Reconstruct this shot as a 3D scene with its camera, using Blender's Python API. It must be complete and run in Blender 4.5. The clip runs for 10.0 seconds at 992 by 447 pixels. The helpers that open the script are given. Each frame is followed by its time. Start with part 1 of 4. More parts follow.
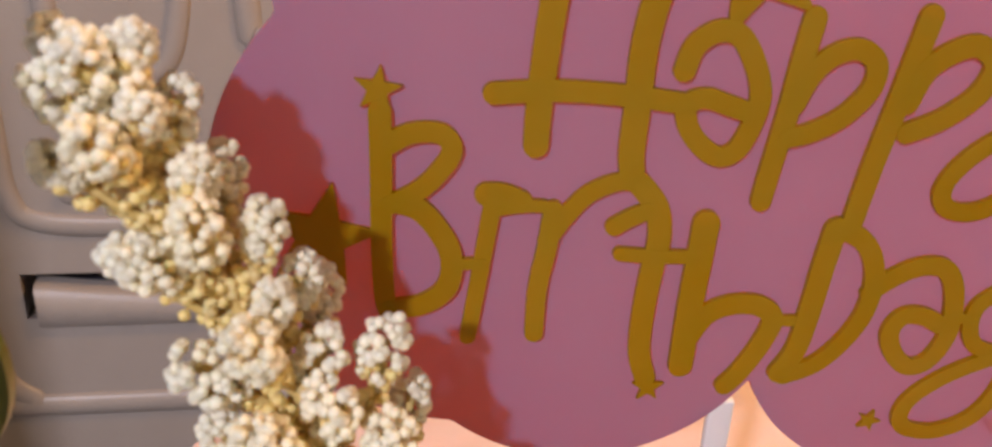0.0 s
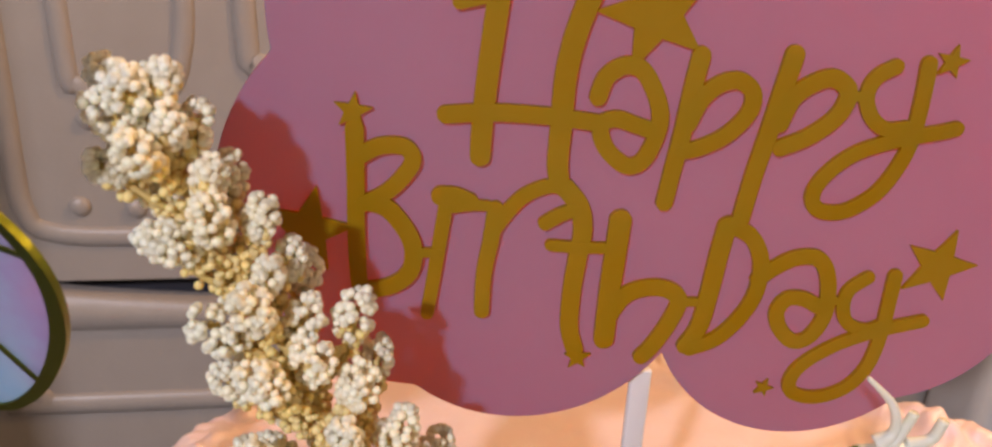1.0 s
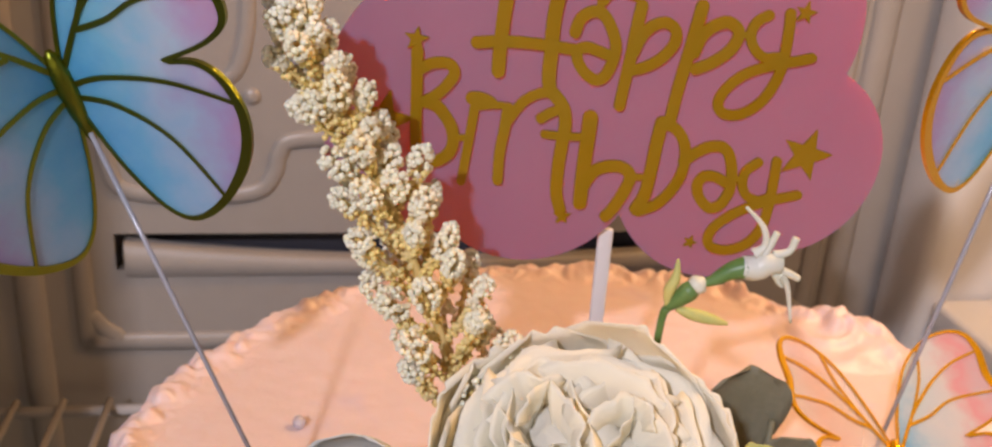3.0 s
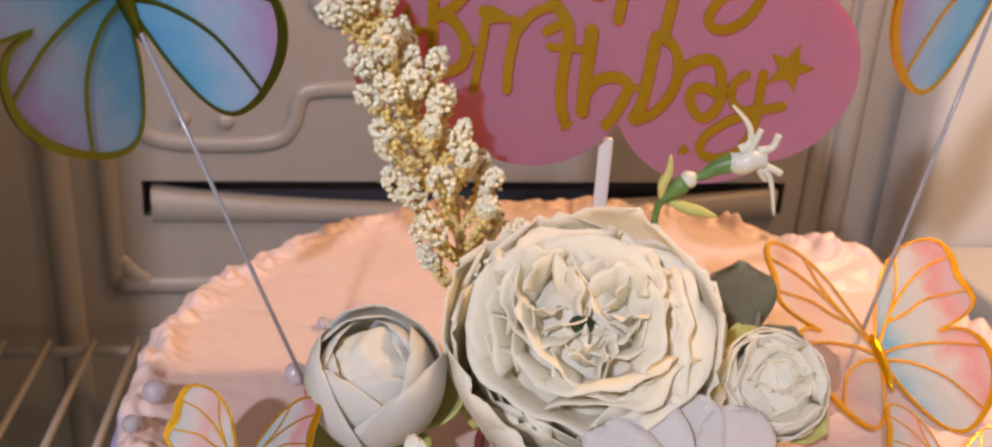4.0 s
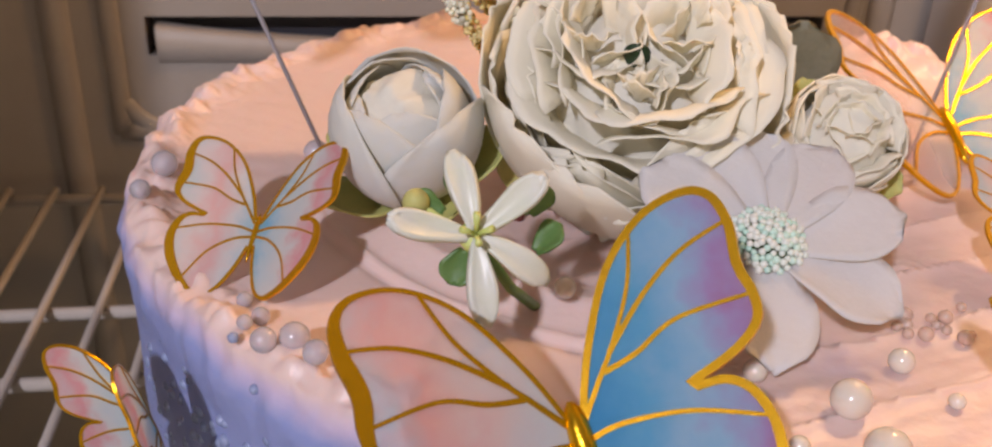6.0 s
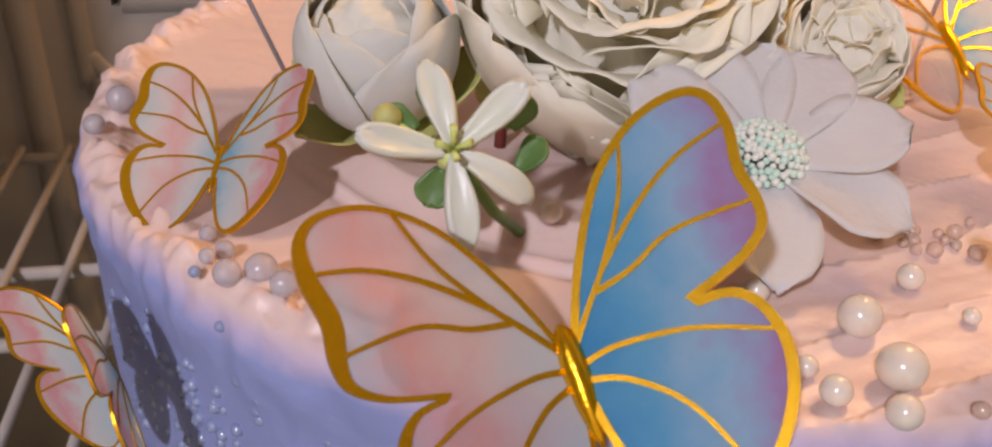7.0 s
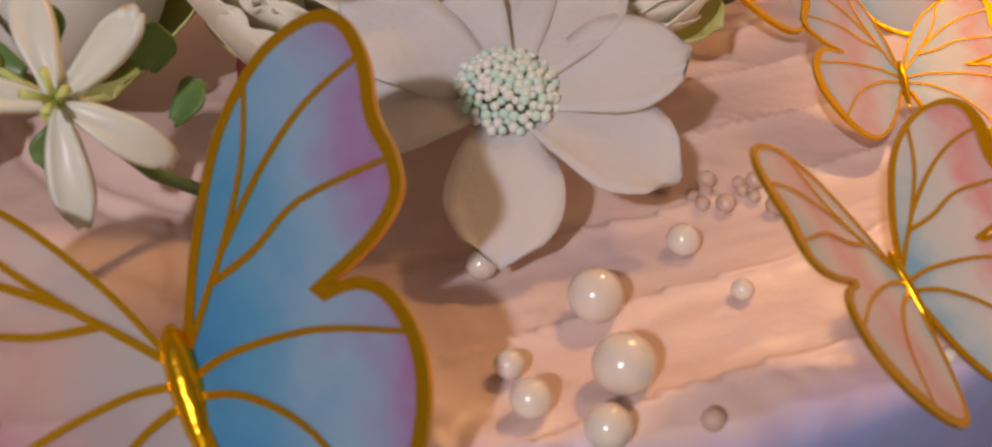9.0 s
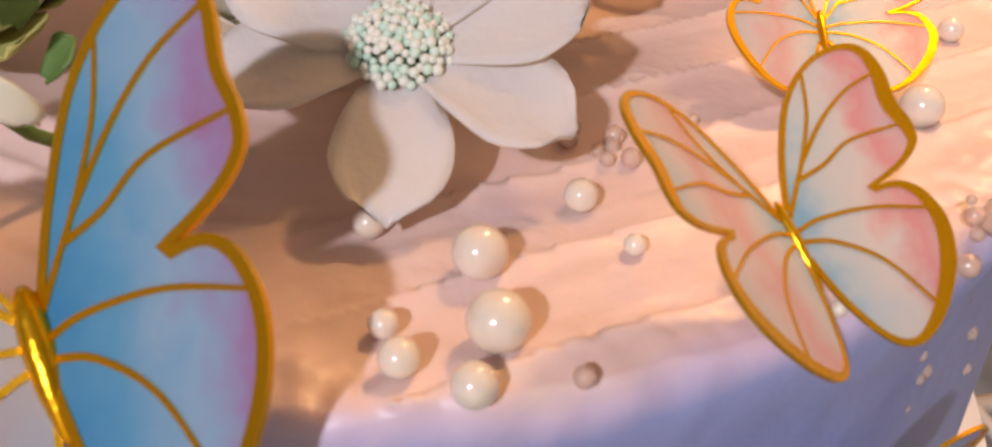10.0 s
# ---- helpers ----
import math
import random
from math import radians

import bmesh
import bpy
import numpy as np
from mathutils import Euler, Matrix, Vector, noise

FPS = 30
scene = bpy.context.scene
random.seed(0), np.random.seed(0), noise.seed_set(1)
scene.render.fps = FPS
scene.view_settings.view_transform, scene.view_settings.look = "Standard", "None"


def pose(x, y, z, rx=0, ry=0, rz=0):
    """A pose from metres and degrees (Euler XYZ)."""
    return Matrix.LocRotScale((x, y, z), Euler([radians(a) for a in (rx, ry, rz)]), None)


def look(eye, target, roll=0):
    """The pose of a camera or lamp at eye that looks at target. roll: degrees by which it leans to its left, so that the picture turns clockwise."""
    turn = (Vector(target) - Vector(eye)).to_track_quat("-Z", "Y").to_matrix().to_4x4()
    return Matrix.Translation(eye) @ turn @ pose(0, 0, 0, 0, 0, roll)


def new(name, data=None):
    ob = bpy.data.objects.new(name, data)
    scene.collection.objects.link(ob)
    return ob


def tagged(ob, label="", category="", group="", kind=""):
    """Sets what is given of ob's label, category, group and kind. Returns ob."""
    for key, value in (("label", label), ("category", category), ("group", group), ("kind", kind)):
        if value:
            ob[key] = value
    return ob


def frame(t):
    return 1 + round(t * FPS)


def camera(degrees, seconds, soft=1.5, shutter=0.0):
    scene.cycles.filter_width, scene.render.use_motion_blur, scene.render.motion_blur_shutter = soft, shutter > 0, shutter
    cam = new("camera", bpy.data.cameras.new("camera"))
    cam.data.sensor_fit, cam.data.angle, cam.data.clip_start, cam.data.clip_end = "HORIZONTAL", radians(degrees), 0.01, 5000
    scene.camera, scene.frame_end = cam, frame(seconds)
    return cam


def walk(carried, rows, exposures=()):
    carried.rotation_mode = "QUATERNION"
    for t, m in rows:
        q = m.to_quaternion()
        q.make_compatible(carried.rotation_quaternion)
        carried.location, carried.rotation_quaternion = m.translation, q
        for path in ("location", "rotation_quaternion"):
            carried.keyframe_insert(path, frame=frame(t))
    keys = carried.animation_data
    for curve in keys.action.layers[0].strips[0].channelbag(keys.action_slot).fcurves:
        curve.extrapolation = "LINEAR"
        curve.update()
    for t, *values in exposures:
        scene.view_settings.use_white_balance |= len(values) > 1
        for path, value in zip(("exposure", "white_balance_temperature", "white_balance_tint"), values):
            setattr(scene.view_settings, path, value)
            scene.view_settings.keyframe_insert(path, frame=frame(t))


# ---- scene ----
cam = camera(53.0, 10.0, soft=2.2)
cam.data.dof.use_dof, cam.data.dof.focus_distance, cam.data.dof.aperture_fstop = True, 0.16, 40.0
METRES, EYE, TILT, LEAN, TURN = 0.26, 0.25, -26.0, -2.5, 0.0
ROWS = [
    (0.0, 0.0, 0.0, 0.0, 0.0, 0.0, -0.0),
    (0.5, 0.0133, -0.0346, -0.0005, -0.36, 0.69, -0.11),
    (1.0, 0.0226, -0.1016, -0.0143, -0.28, 1.32, -0.17),
    (1.5, 0.0314, -0.1744, -0.0395, -0.25, 2.26, -0.47),
    (2.0, 0.0281, -0.2327, -0.069, -0.4, 2.83, -0.51),
    (3.5, 0.0013, -0.4255, -0.1723, -0.75, 3.66, -0.51),
    (4.0, 0.0058, -0.4416, -0.2271, -0.23, 3.43, -0.59),
    (4.5, -0.0044, -0.4302, -0.2735, 0.08, 3.1, -0.71),
    (5.0, -0.0141, -0.4205, -0.3033, 0.33, 2.09, -0.85),
    (5.5, -0.0147, -0.3926, -0.3278, 0.46, 0.24, -0.57),
    (6.0, -0.0166, -0.3619, -0.3536, 0.36, -1.38, 0.19),
    (7.5, -0.0076, -0.2962, -0.3766, -0.86, -4.42, 2.26),
    (8.0, 0.0138, -0.2621, -0.3692, -0.57, -5.55, 2.56),
    (8.5, 0.0719, -0.2261, -0.3781, -0.37, -6.99, 3.02),
    (9.0, 0.138, -0.211, -0.3805, -0.92, -7.46, 3.36),
    (9.5, 0.1784, -0.2069, -0.3973, -1.29, -8.66, 3.25),
    (10.0, 0.187, -0.1997, -0.3921, -0.98, -9.09, 4.11),
]
walk(cam, [(t, pose(0, 0, EYE, TILT, LEAN, TURN) @ pose(METRES * x, METRES * y, METRES * z, 90 + pitch, roll, yaw)) for t, x, y, z, yaw, pitch, roll in ROWS],
     exposures=((0.0, -0.48, 8500, 13), (1.0, -0.54, 8500, 11), (3.5, -0.54, 8500, 10), (6.0, -0.60, 8600, 11), (7.5, -0.76, 9200, 13), (8.0, -0.92, 9700, 14), (9.0, -1.00, 10000, 15), (9.5, -0.80, 10000, 15), (10.0, -0.48, 9600, 13)))

TOP = 0.117          # cake top
SHELF = 0.020        # top of the shelf wires
CX, CY, CR = 0.0376, 0.0906, 0.117   # cake centre and radius
rng = random.Random(7)

# ---- light ----
world = bpy.data.worlds.new("world")
scene.world = world
world.use_nodes = True
world.node_tree.nodes["Background"].inputs[0].default_value = (1.0, 0.91, 0.84, 1)
world.node_tree.nodes["Background"].inputs[1].default_value = 0.98


def lamp(name, kind, at, target, power, colour, size):
    data = bpy.data.lights.new(name, kind)
    data.energy, data.color = power, colour
    if kind == "AREA":
        data.size = size
    else:
        data.shadow_soft_size = size
    ob = new(name, data)
    ob.matrix_world = look(at, target)
    return ob


WARM = (0.215, 0.190, 0.415)
lamp("fridge_lamp_light", "POINT", WARM, (0, 0, 0), 5.2, (1.0, 0.65, 0.37), 0.016)
lamp("room_lamp_light", "AREA", (-0.50, -1.22, 1.08), (0.03, 0.1, 0.15), 40.0, (0.60, 0.68, 1.0), 0.07)


# ---- materials ----
def material(name, colour, rough=0.5, metal=0.0, noise_scale=0.0, noise_amount=0.08, bump=0.0, bump_scale=400.0, sss=0.0, coat=0.0, second=None, transmit=0.0):
    """A Principled material with colour variation at two scales and fine relief."""
    m = bpy.data.materials.new(name)
    m.use_nodes = True
    nt = m.node_tree
    b = nt.nodes["Principled BSDF"]
    b.inputs["Base Color"].default_value = (*colour, 1)
    b.inputs["Roughness"].default_value = rough
    b.inputs["Metallic"].default_value = metal
    b.inputs["Coat Weight"].default_value = coat
    b.inputs["Coat Roughness"].default_value = 0.12
    if sss:
        b.inputs["Subsurface Weight"].default_value = sss
        b.inputs["Subsurface Radius"].default_value = (1.0, 0.6, 0.45)
        b.inputs["Subsurface Scale"].default_value = 0.003
    if transmit:
        b.inputs["Transmission Weight"].default_value = transmit
    geo = nt.nodes.new("ShaderNodeTexCoord")
    if noise_scale:
        n1 = nt.nodes.new("ShaderNodeTexNoise")
        n1.inputs["Scale"].default_value = noise_scale
        n1.inputs["Detail"].default_value = 5
        n2 = nt.nodes.new("ShaderNodeTexNoise")
        n2.inputs["Scale"].default_value = noise_scale * 9
        n2.inputs["Detail"].default_value = 3
        mixf = nt.nodes.new("ShaderNodeMath")
        mixf.operation = "MULTIPLY_ADD"
        mixf.inputs[1].default_value = 0.35
        mix = nt.nodes.new("ShaderNodeMix")
        mix.data_type = "RGBA"
        ramp = nt.nodes.new("ShaderNodeMapRange")
        ramp.inputs[1].default_value, ramp.inputs[2].default_value = 0.45, 0.9
        nt.links.new(geo.outputs["Object"], n1.inputs["Vector"])
        nt.links.new(geo.outputs["Object"], n2.inputs["Vector"])
        nt.links.new(n2.outputs["Fac"], mixf.inputs[0])
        nt.links.new(n1.outputs["Fac"], mixf.inputs[2])
        nt.links.new(mixf.outputs[0], ramp.inputs[0])
        nt.links.new(ramp.outputs[0], mix.inputs[0])
        other = second or tuple(max(0, c - noise_amount) for c in colour)
        mix.inputs[6].default_value, mix.inputs[7].default_value = (*colour, 1), (*other, 1)
        nt.links.new(mix.outputs[2], b.inputs["Base Color"])
    if bump:
        nb = nt.nodes.new("ShaderNodeTexNoise")
        nb.inputs["Scale"].default_value = bump_scale
        nb.inputs["Detail"].default_value = 4
        bp = nt.nodes.new("ShaderNodeBump")
        bp.inputs["Strength"].default_value = bump
        bp.inputs["Distance"].default_value = 0.001
        nt.links.new(geo.outputs["Object"], nb.inputs["Vector"])
        nt.links.new(nb.outputs["Fac"], bp.inputs["Height"])
        nt.links.new(bp.outputs["Normal"], b.inputs["Normal"])
    return m


def add_translucency(m, colour, share):
    """Lets a thin sheet pass part of the light that falls on its back."""
    nt = m.node_tree
    out, b = nt.nodes["Material Output"], nt.nodes["Principled BSDF"]
    tr, mx = nt.nodes.new("ShaderNodeBsdfTranslucent"), nt.nodes.new("ShaderNodeMixShader")
    tr.inputs[0].default_value = (*colour, 1)
    mx.inputs[0].default_value = share
    nt.links.new(b.outputs[0], mx.inputs[1])
    nt.links.new(tr.outputs[0], mx.inputs[2])
    nt.links.new(mx.outputs[0], out.inputs[0])
    return m


def wing_material(name, stops, share_clear, rough=0.35, blotch=0.16):
    """Watercolour print from the wing's own uv: stops go from the body outwards."""
    m = bpy.data.materials.new(name)
    m.use_nodes = True
    nt = m.node_tree
    b, out = nt.nodes["Principled BSDF"], nt.nodes["Material Output"]
    uv, sep = nt.nodes.new("ShaderNodeUVMap"), nt.nodes.new("ShaderNodeSeparateXYZ")
    n1, n2 = nt.nodes.new("ShaderNodeTexNoise"), nt.nodes.new("ShaderNodeTexNoise")
    n1.inputs["Scale"].default_value, n2.inputs["Scale"].default_value = 3.2, 16.0
    n1.inputs["Detail"].default_value = n2.inputs["Detail"].default_value = 4
    add, add2, ramp = nt.nodes.new("ShaderNodeMath"), nt.nodes.new("ShaderNodeMath"), nt.nodes.new("ShaderNodeValToRGB")
    add.operation = add2.operation = "MULTIPLY_ADD"
    add.inputs[1].default_value, add2.inputs[1].default_value = blotch * 3.2, 0.10
    nt.links.new(uv.outputs[0], sep.inputs[0])
    nt.links.new(uv.outputs[0], n1.inputs["Vector"])
    nt.links.new(uv.outputs[0], n2.inputs["Vector"])
    nt.links.new(n1.outputs["Fac"], add.inputs[0])
    nt.links.new(sep.outputs["X"], add.inputs[2])
    nt.links.new(n2.outputs["Fac"], add2.inputs[0])
    nt.links.new(add.outputs[0], add2.inputs[2])
    fit = nt.nodes.new("ShaderNodeMath")
    fit.operation, fit.inputs[1].default_value = "MULTIPLY", 0.625
    nt.links.new(add2.outputs[0], fit.inputs[0])
    nt.links.new(fit.outputs[0], ramp.inputs[0])
    els = ramp.color_ramp.elements
    while len(els) < len(stops):
        els.new(0.5)
    for e, (p, c) in zip(els, stops):
        e.position, e.color = p, (*c, 1)
    nt.links.new(ramp.outputs[0], b.inputs["Base Color"])
    b.inputs["Roughness"].default_value = rough
    tl, mx = nt.nodes.new("ShaderNodeBsdfTranslucent"), nt.nodes.new("ShaderNodeMixShader")
    nt.links.new(ramp.outputs[0], tl.inputs[0])
    mx.inputs[0].default_value = 0.45
    nt.links.new(b.outputs[0], mx.inputs[1])
    nt.links.new(tl.outputs[0], mx.inputs[2])
    last = mx
    if share_clear:
        tp, mc = nt.nodes.new("ShaderNodeBsdfTransparent"), nt.nodes.new("ShaderNodeMixShader")
        mc.inputs[0].default_value = share_clear
        nt.links.new(mx.outputs[0], mc.inputs[1])
        nt.links.new(tp.outputs[0], mc.inputs[2])
        last = mc
    nt.links.new(last.outputs[0], out.inputs[0])
    return m


def cream_material():
    """Buttercream: pink on top, turning by the cake's own height to lilac-blue icing with some of the side's shade in
    it.
    """
    m = material("buttercream", (0.80, 0.55, 0.50), rough=0.42, bump=0.30, bump_scale=220.0, sss=0.25)
    nt = m.node_tree
    b = nt.nodes["Principled BSDF"]
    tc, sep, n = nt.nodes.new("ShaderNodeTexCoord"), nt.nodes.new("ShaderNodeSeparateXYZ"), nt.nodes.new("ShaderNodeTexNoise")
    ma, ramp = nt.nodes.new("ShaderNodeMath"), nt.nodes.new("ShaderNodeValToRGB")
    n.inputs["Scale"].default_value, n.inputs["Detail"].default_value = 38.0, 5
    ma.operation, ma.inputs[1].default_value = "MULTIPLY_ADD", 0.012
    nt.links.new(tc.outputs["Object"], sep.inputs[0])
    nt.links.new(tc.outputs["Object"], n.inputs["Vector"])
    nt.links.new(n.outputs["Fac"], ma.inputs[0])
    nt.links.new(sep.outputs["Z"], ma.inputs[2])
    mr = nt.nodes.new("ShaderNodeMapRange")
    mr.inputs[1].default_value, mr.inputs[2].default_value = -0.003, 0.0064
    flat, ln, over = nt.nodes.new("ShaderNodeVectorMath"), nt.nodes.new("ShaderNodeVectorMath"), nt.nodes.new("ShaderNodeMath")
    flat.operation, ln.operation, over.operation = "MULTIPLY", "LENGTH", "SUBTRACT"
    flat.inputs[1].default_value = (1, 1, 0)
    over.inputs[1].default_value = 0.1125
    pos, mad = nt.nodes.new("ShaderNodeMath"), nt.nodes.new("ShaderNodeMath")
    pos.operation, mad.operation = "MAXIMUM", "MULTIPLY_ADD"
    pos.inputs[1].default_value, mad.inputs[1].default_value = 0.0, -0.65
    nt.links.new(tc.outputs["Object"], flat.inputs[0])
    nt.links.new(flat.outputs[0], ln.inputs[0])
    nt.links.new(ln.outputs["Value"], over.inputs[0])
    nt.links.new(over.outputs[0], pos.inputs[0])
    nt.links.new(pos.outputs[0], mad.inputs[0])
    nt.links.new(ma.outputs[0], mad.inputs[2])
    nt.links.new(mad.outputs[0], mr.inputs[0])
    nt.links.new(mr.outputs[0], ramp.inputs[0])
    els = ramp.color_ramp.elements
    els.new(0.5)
    # blue stops: tinted icing, deepened to hold the side's shade in the colour
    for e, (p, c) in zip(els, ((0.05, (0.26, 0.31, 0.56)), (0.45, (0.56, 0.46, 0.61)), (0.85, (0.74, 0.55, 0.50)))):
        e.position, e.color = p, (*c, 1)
    nt.links.new(ramp.outputs[0], b.inputs["Base Color"])
    return m


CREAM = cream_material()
GOLD = material("gold_foil", (0.80, 0.40, 0.02), rough=0.23, metal=0.80, bump=0.15, bump_scale=700.0)
# darker green copy of the gold foil, a dark reflection put into its colour
GOLD_DIMMED = material("dimmed_gold_foil", (0.20, 0.22, 0.03), rough=0.30, metal=1.0, bump=0.2, bump_scale=900.0)
GOLD_DULL = add_translucency(material("gold_acrylic", (0.40, 0.25, 0.012), rough=0.42, metal=0.2, noise_scale=60, noise_amount=0.04), (1.0, 0.60, 0.03), 0.30)
PINK_PLATE = add_translucency(material("pink_acrylic", (0.19, 0.34, 0.56), rough=0.45, noise_scale=30, noise_amount=0.03), (1.0, 0.29, 0.06), 0.60)
WHITE_STICK = material("white_plastic", (0.80, 0.78, 0.78), rough=0.35, transmit=0.2)
CLEAR_STICK = material("clear_plastic_stick", (0.50, 0.50, 0.56), rough=0.2, transmit=0.4)
IVORY = add_translucency(material("ivory_silk", (0.95, 0.915, 0.80), rough=0.85, noise_scale=90, noise_amount=0.02, bump=0.10, bump_scale=500.0), (1.0, 0.95, 0.76), 0.33)
DAISY_WHITE = add_translucency(material("lilac_white_silk", (0.76, 0.77, 0.79), rough=0.75, noise_scale=120, noise_amount=0.04, bump=0.3, bump_scale=700.0), (0.98, 0.84, 0.62), 0.34)
# greyer, bluer copy of the white silk: the bud's shade is in its colour
SHADED_SILK = add_translucency(material("shaded_bud_silk", (0.68, 0.72, 0.74), rough=0.8, noise_scale=70, noise_amount=0.04, bump=0.12, bump_scale=500.0, second=(0.72, 0.70, 0.60)), (0.95, 0.86, 0.62), 0.30)
WAXY = add_translucency(material("waxy_white_petal", (0.80, 0.81, 0.77), rough=0.35, noise_scale=200, noise_amount=0.04, second=(0.74, 0.78, 0.64)), (0.9, 0.84, 0.62), 0.24)
LIME = material("lime_petal_base", (0.58, 0.64, 0.24), rough=0.5, noise_scale=300, noise_amount=0.1, sss=0.2)
LEAF = add_translucency(material("green_leaf", (0.08, 0.19, 0.05), rough=0.4, noise_scale=150, noise_amount=0.04, second=(0.16, 0.28, 0.09)), (0.2, 0.4, 0.05), 0.15)
SHADED_GREEN = material("shaded_green", (0.015, 0.04, 0.015), rough=0.6, noise_scale=200, noise_amount=0.01)
OLIVE = material("olive_grey_leaf", (0.13, 0.13, 0.08), rough=0.6, noise_scale=60, second=(0.20, 0.19, 0.13), bump=0.3, bump_scale=900.0)
SEPAL = material("yellow_green_sepal", (0.60, 0.52, 0.18), rough=0.6, noise_scale=100, second=(0.42, 0.46, 0.16))
BEAD = material("cream_bead", (0.96, 0.90, 0.70), rough=0.5, noise_scale=70, second=(0.95, 0.80, 0.50), sss=0.4)
HUSK = material("straw_husk", (0.90, 0.60, 0.19), rough=0.55, noise_scale=70, second=(0.93, 0.70, 0.32), sss=0.4)
STRAW = material("straw_stem", (0.66, 0.50, 0.22), rough=0.7, noise_scale=200, noise_amount=0.12)
MINT = material("mint_bead", (0.42, 0.70, 0.58), rough=0.4, noise_scale=160, second=(0.62, 0.76, 0.66))
WHITE_BEAD = material("white_bead", (0.78, 0.76, 0.68), rough=0.4, noise_scale=160, second=(0.66, 0.74, 0.66))
PEARL = material("pearl", (0.74, 0.66, 0.57), rough=0.22, coat=0.7, noise_scale=80, noise_amount=0.05, sss=0.3)
BLUE_PEARL = material("blue_sugar_pearl", (0.38, 0.46, 0.68), rough=0.16, coat=0.5, noise_scale=80, noise_amount=0.06, transmit=0.35)
CLEAR_PEARL = material("clear_sugar_bead", (0.82, 0.60, 0.50), rough=0.16, coat=0.5, sss=0.3, transmit=0.45)
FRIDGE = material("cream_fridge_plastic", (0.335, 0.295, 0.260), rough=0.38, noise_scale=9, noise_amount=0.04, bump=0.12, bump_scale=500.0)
# paler copy of the fridge plastic: the right corner's light put into its colour
FRIDGE_LIT = material("lit_fridge_plastic", (0.60, 0.555, 0.51), rough=0.36, noise_scale=9, noise_amount=0.04, bump=0.10, bump_scale=500.0)
FRIDGE_DARK = material("slot_shade", (0.035, 0.033, 0.04), rough=0.6, noise_scale=20, noise_amount=0.01)
# fridge plastic greyed for the left wall, whose shade sits in the colour
FRIDGE_GREY = material("shade_grey_fridge_plastic", (0.37, 0.36, 0.385), rough=0.4, noise_scale=10, noise_amount=0.05)
WIRE = material("coated_wire", (0.50, 0.45, 0.41), rough=0.35, noise_scale=50, noise_amount=0.06)
FLOOR_LOW = material("lower_drawer_plastic", (0.13, 0.12, 0.12), rough=0.4, noise_scale=14, noise_amount=0.04)
ROOM = material("room_paint", (0.26, 0.26, 0.27), rough=0.8, noise_scale=3, noise_amount=0.04)
BLUE_STOPS = ((0.20, (0.03, 0.33, 0.62)), (0.38, (0.12, 0.45, 0.68)), (0.55, (0.34, 0.55, 0.72)), (0.67, (0.46, 0.32, 0.56)), (0.80, (0.52, 0.18, 0.34)))
WING_BLUE = wing_material("blue_watercolour_wing", BLUE_STOPS, 0.0)
PASTEL_STOPS = ((0.22, (0.22, 0.56, 0.76)), (0.33, (0.60, 0.72, 0.76)), (0.50, (0.74, 0.74, 0.73)), (0.60, (0.80, 0.42, 0.44)), (0.80, (0.66, 0.72, 0.76)))
AIRY_STOPS = ((0.20, (0.05, 0.45, 0.84)), (0.36, (0.18, 0.60, 0.90)), (0.52, (0.46, 0.66, 0.90)), (0.64, (0.52, 0.44, 0.76)), (0.78, (0.62, 0.34, 0.62)))
WING_AIRY = wing_material("violet_vellum_wing", AIRY_STOPS, 0.30)
WING_PASTEL = wing_material("pastel_watercolour_wing", PASTEL_STOPS, 0.22)
WING_PINK = wing_material("pink_watercolour_wing", ((0.20, (0.46, 0.68, 0.78)), (0.32, (0.78, 0.77, 0.76)), (0.46, (0.84, 0.56, 0.55)), (0.58, (0.80, 0.73, 0.72)), (0.76, (0.54, 0.73, 0.78))), 0.22)
WING_CLEAR = wing_material("clear_vellum_wing", ((0.24, (0.74, 0.80, 0.84)), (0.42, (0.84, 0.72, 0.70)), (0.56, (0.86, 0.56, 0.52)), (0.74, (0.62, 0.74, 0.82))), 0.70)
WING_MIST = wing_material("pale_vellum_wing", ((0.24, (0.66, 0.76, 0.82)), (0.42, (0.80, 0.64, 0.63)), (0.56, (0.84, 0.48, 0.46)), (0.74, (0.50, 0.68, 0.80))), 0.42)


# ---- mesh helpers ----
def mesh_object(name, verts, faces, mat, parent=None, smooth=True, uvs=None, label=""):
    me = bpy.data.meshes.new(name)
    me.from_pydata([tuple(v) for v in verts], [], faces)
    me.update()
    if smooth:
        me.polygons.foreach_set("use_smooth", [True] * len(me.polygons))
    if uvs is not None:
        layer = me.uv_layers.new(name="UVMap")
        idx = np.zeros(len(me.loops), dtype=np.int32)
        me.loops.foreach_get("vertex_index", idx)
        layer.data.foreach_set("uv", np.asarray(uvs, dtype=np.float32)[idx].ravel())
    me.materials.append(mat)
    ob = new(name, me)
    if parent:
        ob.parent = parent
    if label:
        ob["label"] = label
    return ob


def part(name, bm, mat, parent=None, label="", smooth=True):
    me = bpy.data.meshes.new(name)
    bm.to_mesh(me)
    bm.free()
    if smooth:
        me.polygons.foreach_set("use_smooth", [True] * len(me.polygons))
    me.materials.append(mat)
    ob = new(name, me)
    if parent:
        ob.parent = parent
    if label:
        ob["label"] = label
    return ob


def share(name, data, parent, m):
    """One more piece on a mesh that alike pieces share."""
    ob = new(name, data)
    ob.parent = parent
    ob.matrix_basis = m
    return ob


